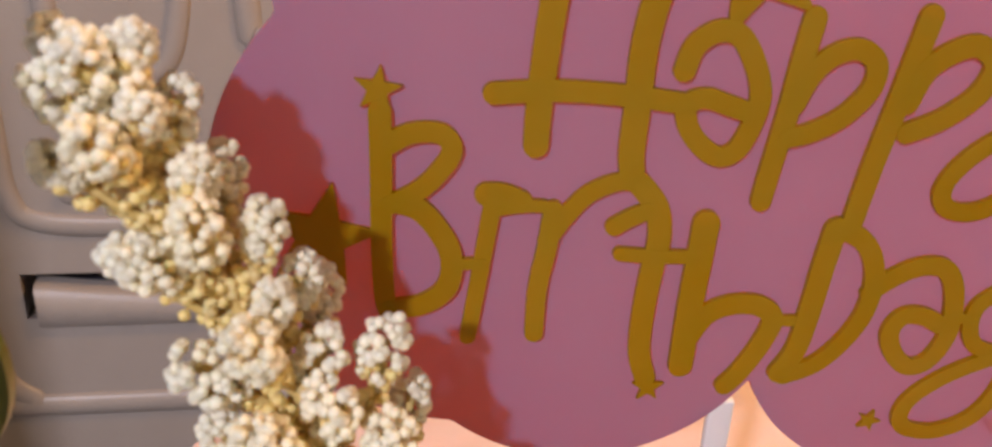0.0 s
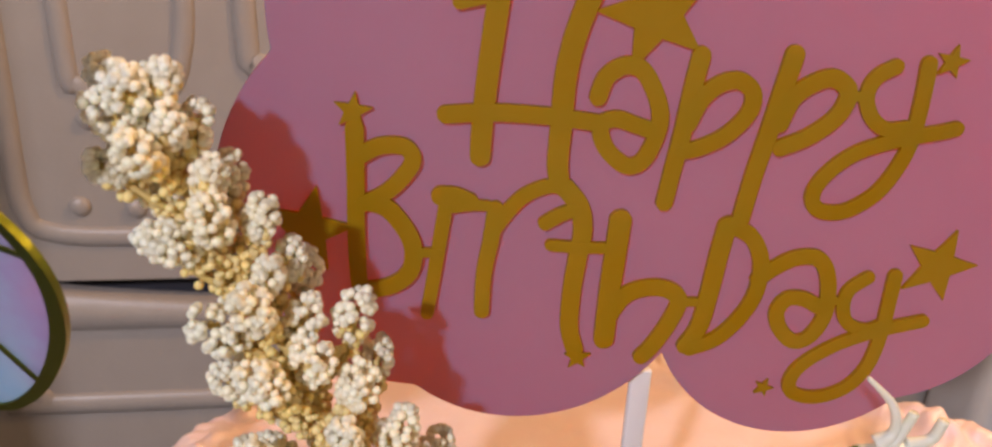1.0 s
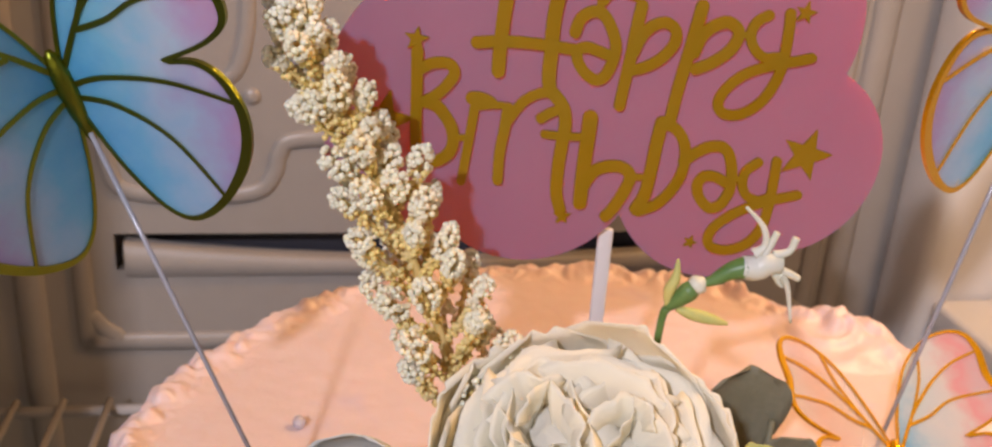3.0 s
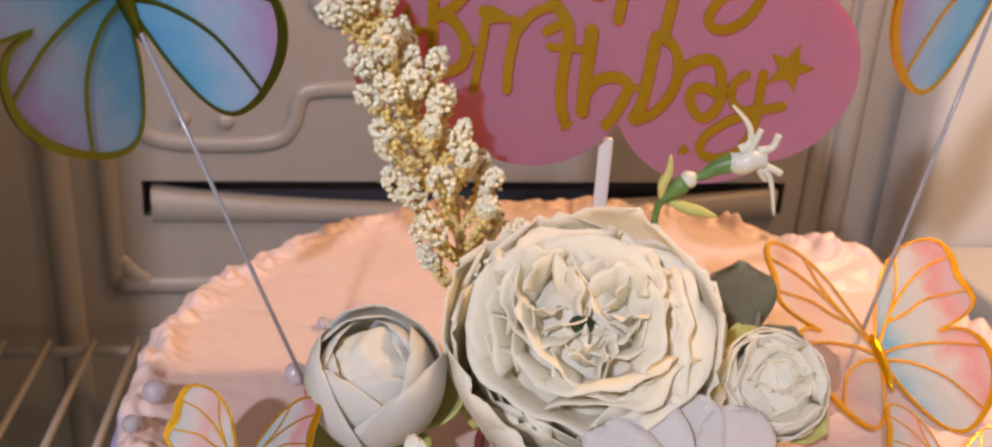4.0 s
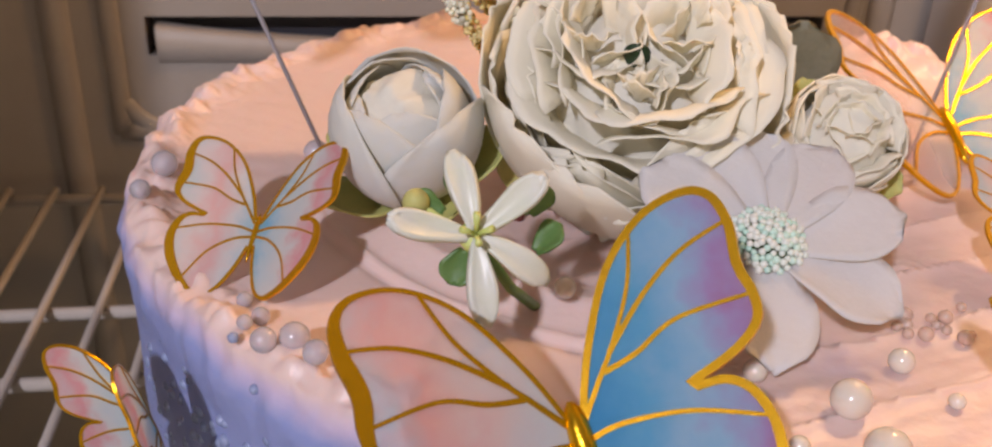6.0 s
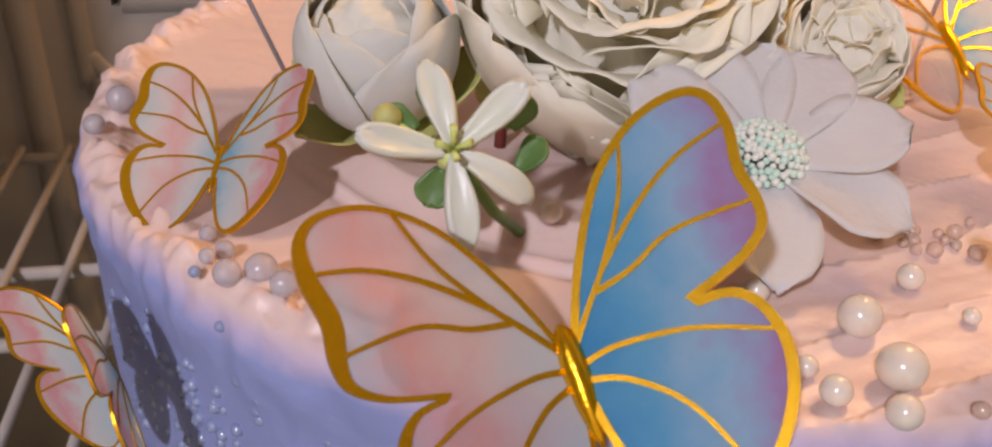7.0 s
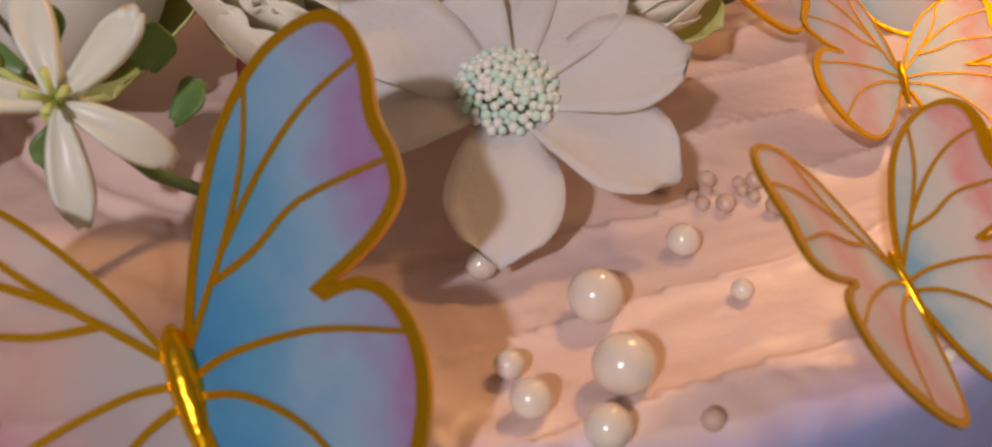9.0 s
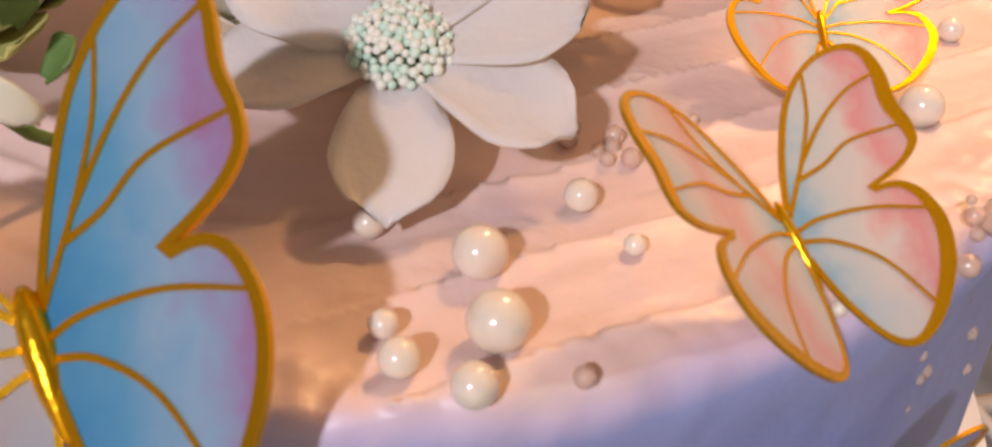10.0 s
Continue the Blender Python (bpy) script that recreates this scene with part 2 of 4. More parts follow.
def thing(name, at, label, category, group="", kind=""):
    e = new(name)
    e.empty_display_size = 0.01
    e.matrix_basis = at if isinstance(at, Matrix) else Matrix.Translation(at)
    return tagged(e, label, category, group, kind)


def sheet(nu, nv, f, thick):
    """A closed thin sheet over the unit square; f(u, v) gives the middle surface."""
    P = np.array([[f(i / nu, j / nv) for j in range(nv + 1)] for i in range(nu + 1)], dtype=float)
    du, dv = np.gradient(P, axis=0), np.gradient(P, axis=1)
    n = np.cross(du, dv)
    n /= np.linalg.norm(n, axis=2, keepdims=True) + 1e-12
    A, B = (P + n * thick / 2).reshape(-1, 3), (P - n * thick / 2).reshape(-1, 3)
    k, row = len(A), nv + 1
    faces = []
    for i in range(nu):
        for j in range(nv):
            a = i * row + j
            faces.append((a, a + row, a + row + 1, a + 1))
            faces.append((k + a, k + a + 1, k + a + row + 1, k + a + row))
    ring = [i * row for i in range(nu)] + [nu * row + j for j in range(nv)] + [i * row + nv for i in range(nu, 0, -1)] + [j for j in range(nv, 0, -1)]
    for a, b in zip(ring, ring[1:] + ring[:1]):
        faces.append((a, k + a, k + b, b))
    return np.vstack((A, B)), faces


def tube(points, radii, sides=8):
    """Verts and faces of a round tube along points."""
    pts = [Vector(p) for p in points]
    verts, faces = [], []
    side = None
    for i, p in enumerate(pts):
        d = (pts[min(i + 1, len(pts) - 1)] - pts[max(i - 1, 0)]).normalized()
        if side is None:
            side = d.orthogonal().normalized()
        side = (side - d * side.dot(d)).normalized()
        up = d.cross(side)
        r = radii[i] if isinstance(radii, (list, tuple)) else radii
        for k in range(sides):
            a = 2 * math.pi * k / sides
            verts.append(p + (side * math.cos(a) + up * math.sin(a)) * r)
    n = len(pts)
    for i in range(n - 1):
        for k in range(sides):
            faces.append((i * sides + k, i * sides + (k + 1) % sides, (i + 1) * sides + (k + 1) % sides, (i + 1) * sides + k))
    faces.append(tuple(range(sides))[::-1])
    faces.append(tuple((n - 1) * sides + k for k in range(sides)))
    return verts, faces


def spline(points, steps=8, closed=False):
    """Catmull-Rom through points of any dimension."""
    P = [np.array(p, dtype=float) for p in points]
    n, out = len(P), []
    for i in range(n if closed else n - 1):
        get = (lambda k: P[k % n]) if closed else (lambda k: P[min(max(k, 0), n - 1)])
        a, b, c, d = get(i - 1), get(i), get(i + 1), get(i + 2)
        for s in range(steps):
            t = s / steps
            out.append(0.5 * (2 * b + (c - a) * t + (2 * a - 5 * b + 4 * c - d) * t * t + (3 * b - a - 3 * c + d) * t ** 3))
    if not closed:
        out.append(P[-1])
    return out


def ball_data(name, mat, r=1.0, sub=2):
    bm = bmesh.new()
    bmesh.ops.create_icosphere(bm, subdivisions=sub, radius=r)
    me = bpy.data.meshes.new(name)
    bm.to_mesh(me)
    bm.free()
    me.polygons.foreach_set("use_smooth", [True] * len(me.polygons))
    me.materials.append(mat)
    return me


def ball_arrays(sub=1):
    bm = bmesh.new()
    bmesh.ops.create_icosphere(bm, subdivisions=sub, radius=1.0)
    v = np.array([x.co[:] for x in bm.verts])
    f = [tuple(x.index for x in p.verts) for p in bm.faces]
    bm.free()
    return v, f


BALL_V, BALL_F = ball_arrays(1)
ROUND_V, ROUND_F = ball_arrays(2)


def many_balls(spots, V=None, F=None):
    """Verts and faces of many small balls (place, radius)."""
    verts, faces = [], []
    for c, r in spots:
        k = len(verts)
        verts.extend(((BALL_V if V is None else V) * r + np.array(c)).tolist())
        faces.extend(tuple(i + k for i in f) for f in (F or BALL_F))
    return verts, faces


def box(bm, lo, hi, bevel=0.0):
    r = bmesh.ops.create_cube(bm, size=1.0)
    for v in r["verts"]:
        v.co = Vector([lo[i] + (v.co[i] + 0.5) * (hi[i] - lo[i]) for i in range(3)])
    if bevel:
        edges = list({e for v in r["verts"] for e in v.link_edges})
        bmesh.ops.bevel(bm, geom=edges, offset=bevel, segments=3, affect="EDGES", profile=0.5)


def frame_of(X, Y, at, s=1.0):
    """A matrix whose x and y axes follow X and Y."""
    y = Vector(Y).normalized()
    x = Vector(X)
    x = (x - y * x.dot(y)).normalized()
    z = x.cross(y)
    m = Matrix((x, y, z)).transposed().to_4x4()
    return Matrix.Translation(at) @ m @ Matrix.Scale(s, 4)


def towards(axis, at):
    """A matrix at a place whose z axis follows axis."""
    return Matrix.Translation(at) @ Vector(axis).to_track_quat("Z", "Y").to_matrix().to_4x4()


# ---- the fridge: walls in its own turned frame ----
FR = pose(0, 0.297, 0, 0, 0, 8.0)


def setting(name, bm, mat, label, m=FR, smooth=False):
    ob = part(name, bm, mat, None, label, smooth)
    ob.matrix_basis = m
    return tagged(ob, label, "wall", kind="structure")


bm = bmesh.new()
SL, SR, SZ0, SZ1 = -0.146, 0.150, 0.074, 0.0905
box(bm, (-0.26, 0, -0.20), (SL, 0.03, 0.64))
box(bm, (SR, 0, -0.20), (0.27, 0.03, 0.64))
box(bm, (SL, 0, SZ1), (SR, 0.03, 0.64))
box(bm, (SL, 0, -0.20), (SR, 0.03, SZ0))
box(bm, (SL, 0.022, SZ0), (SR, 0.03, SZ1))
wall_back = setting("wall_back", bm, FRIDGE, "moulded cream plastic back wall of the fridge")
bm = bmesh.new()
# near-black block in the slot, its inner shade put into the colour
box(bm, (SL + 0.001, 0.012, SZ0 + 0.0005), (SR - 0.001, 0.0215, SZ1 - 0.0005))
part("vent_shade_fill", bm, FRIDGE_DARK, wall_back, "near-black fill for the shade inside the air slot", False)
# drooping cream lip in front of the slot
n = 24
verts, faces = [], []
for i in range(n + 1):
    u = i / n
    x = SL + 0.004 + (SR - SL - 0.008) * u
    top = SZ1 - 0.0035 - 0.009 * math.sin(math.pi * min(1, u * 1.02)) ** 0.8
    for y, z in ((0.001, SZ0 - 0.004), (-0.0022, SZ0 - 0.002), (-0.0022, top - 0.001), (0.0, top), (0.006, top)):
        verts.append((x, y, z))
for i in range(n):
    for k in range(4):
        a = i * 5 + k
        faces.append((a, a + 5, a + 6, a + 1))
mesh_object("vent_lip", verts, faces, FRIDGE, wall_back)


def ridge(name, points, r, closed=False):
    """A raised rounded moulding on the back wall."""
    pts = spline(points, 6, closed)
    if closed:
        pts = pts + pts[:2]
    v, f = tube([(p[0], 0.0005, p[1]) for p in pts], r, 10)
    v = [(a.x, a.y * 0.55, a.z) for a in v]
    return mesh_object(name, v, f, FRIDGE, wall_back)


def rounded(x0, z0, x1, z1, r):
    """A rectangle's outline with rounded corners."""
    out = []
    for cx, cz, a0 in ((x1 - r, z1 - r, 0), (x0 + r, z1 - r, 90), (x0 + r, z0 + r, 180), (x1 - r, z0 + r, 270)):
        for k in range(5):
            a = radians(a0 + 22.5 * k)
            out.append((cx + r * math.cos(a), cz + r * math.sin(a)))
    return out


ridge("moulding", rounded(-0.181, -0.15, 0.176, 0.40, 0.03), 0.0065, True)
ridge("moulding", rounded(-0.160, 0.040, 0.163, 0.36, 0.022), 0.0045, True)
ridge("moulding", [(-0.146, 0.30), (-0.146, 0.15), (-0.145, 0.118), (-0.137, 0.109), (-0.112, 0.107), (-0.088, 0.109), (-0.080, 0.118), (-0.078, 0.126), (-0.070, 0.132), (-0.03, 0.133), (0.05, 0.133), (0.13, 0.134)], 0.0038)
ridge("moulding", [(-0.126, 0.30), (-0.126, 0.175), (-0.122, 0.160), (-0.110, 0.154), (-0.096, 0.158), (-0.090, 0.172), (-0.088, 0.20), (-0.086, 0.30)], 0.0035)
ridge("moulding", [(-0.070, 0.30), (-0.070, 0.18), (-0.066, 0.168), (-0.055, 0.162), (0.03, 0.16), (0.12, 0.16)], 0.004)
for x, z in ((-0.127, 0.1185), (-0.109, 0.1175), (-0.121, 0.149), (-0.088, 0.150)):
    bm = bmesh.new()
    bmesh.ops.create_uvsphere(bm, u_segments=16, v_segments=10, radius=0.0036)
    ob = part("boss", bm, FRIDGE, wall_back)
    ob.matrix_basis = pose(x, 0, z) @ Matrix.Diagonal((1, 0.6, 1, 1))

bm = bmesh.new()
box(bm, (-0.29, -0.29, -0.20), (-0.26, 0.03, 0.64))
box(bm, (-0.262, -0.28, 0.045), (-0.238, -0.012, 0.062), 0.006)
box(bm, (-0.262, -0.28, -0.012), (-0.236, -0.012, 0.008), 0.006)
setting("wall_left", bm, FRIDGE_GREY, "plastic side wall of the fridge with shelf runners, shade in its grey", smooth=True)
bm = bmesh.new()
box(bm, (0.27, -0.44, -0.20), (0.30, 0.03, 0.64))
setting("wall_right", bm, FRIDGE_LIT, "plastic side wall of the fridge, lit tone in its colour")
bm = bmesh.new()
box(bm, (0.200, -0.40, 0.051), (0.27, -0.042, 0.076), 0.003)
setting("shelf_runner", bm, FRIDGE_LIT, "white shelf runner moulded on the fridge side wall", smooth=True)
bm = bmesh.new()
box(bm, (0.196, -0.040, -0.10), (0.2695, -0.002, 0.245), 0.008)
setting("corner_column", bm, FRIDGE_LIT, "rounded column in the corner of the fridge, lit tone in its colour", smooth=True)
bm = bmesh.new()
box(bm, (-0.29, -0.44, 0.64), (0.30, 0.03, 0.67))
tagged(setting("ceiling", bm, FRIDGE, "cream plastic ceiling of the fridge"), category="ceiling")
bm = bmesh.new()
box(bm, (-0.29, -0.44, -0.23), (0.30, 0.03, -0.20))
tagged(setting("floor", bm, FLOOR_LOW, "dark lower level of the fridge under the shelf"), category="floor")

# unseen room added round the open fridge, one side open for the world's fill
bm = bmesh.new()
for lo, hi in (((-2.6, -3.0, -1.2), (-2.5, 0.6, 1.5)), ((2.5, -3.0, -1.2), (2.6, 0.6, 1.5)), ((-2.6, 0.6, -1.2), (2.6, 0.7, 1.5)), ((-2.6, -3.1, -1.3), (2.6, 0.7, -1.2)), ((-2.6, -3.1, 1.5), (2.6, 0.7, 1.6))):
    box(bm, lo, hi)
tagged(part("room_shell", bm, ROOM, None, "", False), "unseen plain grey room walls, left open opposite the fridge for fill light", "wall", kind="structure")

# the wire shelf
shelf = thing("wire_shelf", FR, "cream plastic-coated wire fridge shelf under the cake", "shelf")
for k in range(27):
    x = -0.245 + 0.0188 * k
    v, f = tube([(x, -0.40, SHELF - 0.0016), (x, -0.10, SHELF - 0.0016), (x, -0.012, SHELF - 0.0016)], 0.0016, 8)
    mesh_object("wire", v, f, WIRE, shelf)
for y in (-0.014, -0.106, -0.147, -0.250, -0.395):
    v, f = tube([(-0.256, y, SHELF - 0.0055), (0.265, y, SHELF - 0.0055)], 0.0024, 10)
    mesh_object("cross_rod", v, f, WIRE, shelf)

# fridge lamp
fl = thing("fridge_lamp", (0.221, 0.190, 0.415), "small warm fridge bulb high on the side wall", "lamp")
bm = bmesh.new()
box(bm, (0.006, -0.02, -0.02), (0.030, 0.02, 0.02), 0.004)
# unseen plate added behind the bulb to keep its light off the back wall
box(bm, (-0.032, 0.018, -0.035), (0.030, 0.022, 0.035), 0.001)
part("socket_and_shield", bm, FRIDGE, fl)

# room lamp
rl = thing("room_lamp", look((-0.507, -1.237, 1.092), (0.03, 0.1, 0.15)), "cool white kitchen lamp panel above the fridge front", "lamp")
bm = bmesh.new()
box(bm, (-0.05, -0.05, 0.005), (0.05, 0.05, 0.02), 0.004)
part("housing", bm, WHITE_STICK, rl)


# ---- the cake ----
def cake_top(x, y):
    """Height of the icing above the top plane at a place relative to the centre."""
    r = math.hypot(x, y)
    a = math.atan2(y, x)
    h = 0.0009 * noise.noise((x * 32, y * 32, 3.1)) + 0.00022 * noise.noise((x * 190, y * 190, 1.0))
    # a raised bed of icing under the flowers with a swept slope to its outer side
    d = math.degrees(a)
    w = max(0, min(1, (d + 172) / 34)) * max(0, min(1, (-84 - d) / 20))
    q = 0.0838 + 0.0012 * math.sin(3 * a) - r
    if w and q > -0.004:
        rise = min(1, max(0, q) / 0.0085)
        h += w * (0.0040 * rise ** 1.3 * math.exp(-max(0, q - 0.0085) / 0.016) + 0.0009 * math.exp(-((q - 0.0005) / 0.0010) ** 2) - 0.0007 * math.exp(-((q + 0.0012) / 0.0012) ** 2))
    # long knife strokes on the front right
    if x > -0.03 and y < 0:
        c = y - 0.42 * x + 0.0018 * noise.noise((x * 14, 0, 5))
        fade = max(0, min(1, (x + 0.03) / 0.03)) * max(0, min(1, -y / 0.03))
        q = ((c + 0.0862) / 0.0165 + 5.0) % 1.0
        torn = max(0.0, noise.noise((x * 40, c * 60, 8.0)) + 0.1) * max(0.0, 1 - q / 0.45)
        h += fade * (0.0013 * (q ** 7 - 0.12) + 0.00012 * noise.noise((x * 60, c * 500, 2.0)) + 0.0016 * torn * abs(noise.noise((x * 420, y * 420, 2.0))))
    # a swirl of cream left on the back right of the rim
    dx, dy = x - 0.079, y - 0.074
    d2 = math.hypot(dx, dy)
    if d2 < 0.02:
        h += 0.0065 * (1 - d2 / 0.02) ** 0.8 * (0.8 + 0.16 * math.sin(d2 * 700 + 2 * math.atan2(dy, dx) + 3 * noise.noise((x * 80, y * 80, 6))) + 0.35 * noise.noise((x * 150, y * 150, 11)))
    # rough raised rim
    e = (r - (CR - 0.004)) / 0.005
    lump = 0.3 + 0.5 * noise.noise((math.cos(a) * 14, math.sin(a) * 14, 0.4)) + 1.5 * abs(noise.noise((x * 95, y * 95, 7))) + 0.9 * abs(noise.noise((x * 230, y * 230, 2)))
    front = max(0.0, 1 - abs((math.degrees(a) + 68) / 48)) ** 0.5
    h += 0.0036 * (1 - 0.9 * front) * max(0.05, lump) * math.exp(-e * e)
    return h


def edge_wave(a, s, z, near):
    """Radius factor of the icing at an angle: a slow wobble, lumps near the rim, soft smears lower down."""
    ca, sa = math.cos(a) * CR, math.sin(a) * CR
    front = max(0.0, 1 - abs((math.degrees(a if a < math.pi else a - 2 * math.pi) + 68) / 48)) ** 0.5
    lumps = (0.013 * noise.noise((ca * 100, sa * 100, z * 180 + 2)) + 0.010 * noise.noise((ca * 240, sa * 240, z * 300))) * (1 - 0.7 * front)
    fall = max(0.3, 1 + z / 0.014) * max(0, near - 0.88) / 0.12
    return s + near * (0.012 * noise.noise((math.cos(a) * 3, math.sin(a) * 3, 9)) - 0.002 * front) + lumps * fall + 0.006 * noise.noise((ca * 50, sa * 50, z * 25)) * max(0, near - 0.9) * 10


def cake():
    c = thing("birthday_cake", (CX, CY, TOP), "round pink buttercream birthday cake with a rough rim", "cake")
    na, verts, faces = 900, [], []
    radii = [CR * (k / 150) ** 0.85 for k in range(1, 151)]
    side = [(1.006, -0.0010), (1.011, -0.0022), (1.015, -0.0038), (1.017, -0.0055), (1.016, -0.0075), (1.014, -0.010)] + [(1.010, -0.0125), (1.008, -0.0155)] + [(1.008, -0.010 - 0.0096 * k) for k in range(1, 9)] + [(1.01, SHELF + 0.003 - TOP)]
    verts.append((0, 0, cake_top(0, 0)))
    for r in radii:
        for k in range(na):
            a = 2 * math.pi * k / na
            wob = edge_wave(a, 1.0, 0.0, r / CR)
            x, y = r * wob * math.cos(a), r * wob * math.sin(a)
            verts.append((x, y, cake_top(r * math.cos(a), r * math.sin(a))))
    for s, z in side:
        for k in range(na):
            a = 2 * math.pi * k / na
            wob = edge_wave(a, s, z, 1.0)
            verts.append((CR * wob * math.cos(a), CR * wob * math.sin(a), z + 0.002 * noise.noise((math.cos(a) * 20, math.sin(a) * 20, 4)) * (1 if z > -0.02 else 0)))
    for k in range(na):
        faces.append((0, 1 + k, 1 + (k + 1) % na))
    rows = len(radii) + len(side)
    for i in range(rows - 1):
        for k in range(na):
            a, b = 1 + i * na + k, 1 + i * na + (k + 1) % na
            faces.append((a, a + na, b + na, b))
    faces.append(tuple(1 + (rows - 1) * na + k for k in range(na)))
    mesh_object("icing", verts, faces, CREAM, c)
    bm = bmesh.new()
    bmesh.ops.create_cone(bm, cap_ends=True, segments=96, radius1=CR + 0.012, radius2=CR + 0.012, depth=0.003)
    ob = part("cake_board", bm, WHITE_STICK, c, "thin white round cake board", False)
    ob.location = (0, 0, SHELF + 0.0015 - TOP)
    return c


cake()


# ---- the topper ----
TP = pose(0.033, 0.1043, 0.200, 0, 0, 4.9)
topper = thing("cake_topper", TP @ pose(0, 0, -0.083), "pink acrylic cloud cake topper with gold script lettering", "cake topper")
LIFT = Matrix.Translation((0, 0, 0.083))


def cloud_outline():
    """The rim of a union of discs, swept round its middle (millimetres)."""
    discs = ((-33, 3, 30), (-19, -8, 25), (25, -12, 24.7), (38, -8, 22.6), (24, 22, 26.5), (-5, 38, 33), (-24, 30, 31), (14, -5, 20), (-46, -6, 17), (0, 10, 30))
    out = []
    for k in range(360):
        a = radians(k)
        d = (math.cos(a), math.sin(a))
        best = 0
        for x, z, r in discs:
            t = x * d[0] + z * d[1]
            q = x * x + z * z - t * t
            if q < r * r:
                best = max(best, t + math.sqrt(r * r - q))
        out.append((best * d[0] / 1000, best * d[1] / 1000))
    return out


def plate(name, outline, y0, y1, mat, parent, m, label="", bevel=0.0004):
    """A cut sheet in the xz plane between y0 (front) and y1."""
    bm = bmesh.new()
    vs = [bm.verts.new((x, y0, z)) for x, z in outline]
    f = bm.faces.new(vs)
    r = bmesh.ops.extrude_face_region(bm, geom=[f])
    for g in r["geom"]:
        if isinstance(g, bmesh.types.BMVert):
            g.co.y = y1
    bmesh.ops.recalc_face_normals(bm, faces=bm.faces[:])
    bmesh.ops.triangulate(bm, faces=[g for g in bm.faces if len(g.verts) > 4])
    ob = part(name, bm, mat, parent, label, False)
    ob.matrix_basis = m
    return ob


plate("cloud_plate", cloud_outline(), 0.0, 0.0016, PINK_PLATE, topper, LIFT, "pink translucent cloud-shaped acrylic plate")
bm = bmesh.new()
box(bm, (-0.0017, 0.0016, -0.085), (0.0017, 0.0032, -0.026), 0.0005)
part("stick", bm, WHITE_STICK, topper, "white plastic stick").matrix_basis = LIFT


def stroke(points, width, taper=1.0):
    """A brush stroke with round ends, as a closed outline in the plane (millimetres in, metres out)."""
    P = spline(points, 7)
    n = len(P)
    left, right = [], []
    for i in range(n):
        d = P[min(i + 1, n - 1)] - P[max(i - 1, 0)]
        d = d / (np.linalg.norm(d) + 1e-9)
        nrm = np.array((-d[1], d[0]))
        w = width * (1 - (1 - taper) * i / (n - 1)) / 2
        left.append(P[i] + nrm * w)
        right.append(P[i] - nrm * w)
    return P, left, right


def stroke_mesh(strokes, y0, y1, shift):
    """Each stroke as a swept flat bar with round caps, stacked by hair's breadths where they cross."""
    verts, faces = [], []
    for si, (width, s) in enumerate(strokes):
        P, left, right = stroke(s, width, 0.94)
        yy = y0 - 0.00003 * ((si + shift) % 5)
        n = len(P)
        k = len(verts)
        for i, (a, b) in enumerate(zip(left, right)):
            yi = yy - 0.00008 * i / n
            for q, y in ((a, yi), (b, yi), (b, y1), (a, y1)):
                verts.append((q[0] / 1000, y, q[1] / 1000))
        for i in range(n - 1):
            o = k + 4 * i
            for e in range(4):
                faces.append((o + e, o + (e + 1) % 4, o + 4 + (e + 1) % 4, o + 4 + e))
        for idx in (0, n - 1):
            w = np.linalg.norm(left[idx] - right[idx]) / 2
            k2 = len(verts)
            m = 18
            for y in (yy - 0.00001 - 0.00008 * idx / n, y1):
                for j in range(m):
                    a = 2 * math.pi * j / m
                    verts.append(((P[idx][0] + w * math.cos(a)) / 1000, y, (P[idx][1] + w * math.sin(a)) / 1000))
            faces.append(tuple(range(k2, k2 + m)))
            for j in range(m):
                faces.append((k2 + j, k2 + (j + 1) % m, k2 + m + (j + 1) % m, k2 + m + j))
    return verts, faces


def letter(ch, *strokes):
    """A cut letter of the script: strokes of (width, centre line), in millimetres on the plate."""
    v, f = stroke_mesh(strokes, -0.0008, -0.0001, ord(ch))
    mesh_object("letter_" + ch, v, f, GOLD_DULL, topper, False, label="gold acrylic script letter " + ch).matrix_basis = LIFT


letter("H", (2.97, [(-25.5, 32.5), (-26.5, 22.3), (-27.0, 15.0), (-27.1, 10.3)]), (3.05, [(-13.6, 32.9), (-15.3, 27.3), (-16.2, 21.6), (-16.3, 14.8), (-16.4, 9.7), (-16.1, 7.4)]), (2.47, [(-31.9, 16.2), (-25.5, 16.6), (-17.9, 16.2), (-11.3, 15.4)]), (1.98, [(-30.5, 31.2), (-28.5, 31.7), (-25.8, 32.3)]))
letter("a", (2.44, [(-11.6, 19.0), (-10.7, 21.8), (-8.4, 23.4), (-6.0, 22.9), (-4.0, 20.0), (-2.8, 16.6), (-3.1, 13.4), (-4.5, 10.0), (-6.6, 9.2), (-9.1, 10.9), (-10.6, 13.2), (-10.7, 15.3), (-8.7, 16.0), (-6.4, 15.3), (-4.0, 14.5)]))
letter("p", (2.57, [(1.8, 25.0), (1.2, 20.2), (0.6, 14.2), (-0.2, 8.0), (-0.7, 3.7)]), (2.44, [(1.2, 15.4), (2.6, 18.9), (4.8, 21.1), (7.5, 21.7), (9.6, 20.1), (9.5, 17.2), (6.9, 14.0), (3.5, 12.1), (1.1, 11.5)]))
letter("p", (2.73, [(14.6, 25.4), (13.8, 20.5), (12.8, 14.5), (11.7, 8.2), (10.8, 1.2)]), (2.6, [(14.1, 15.7), (15.4, 19.4), (18.0, 21.6), (20.8, 22.3), (23.1, 20.3), (22.1, 16.9), (18.6, 13.9), (14.8, 12.2)]))
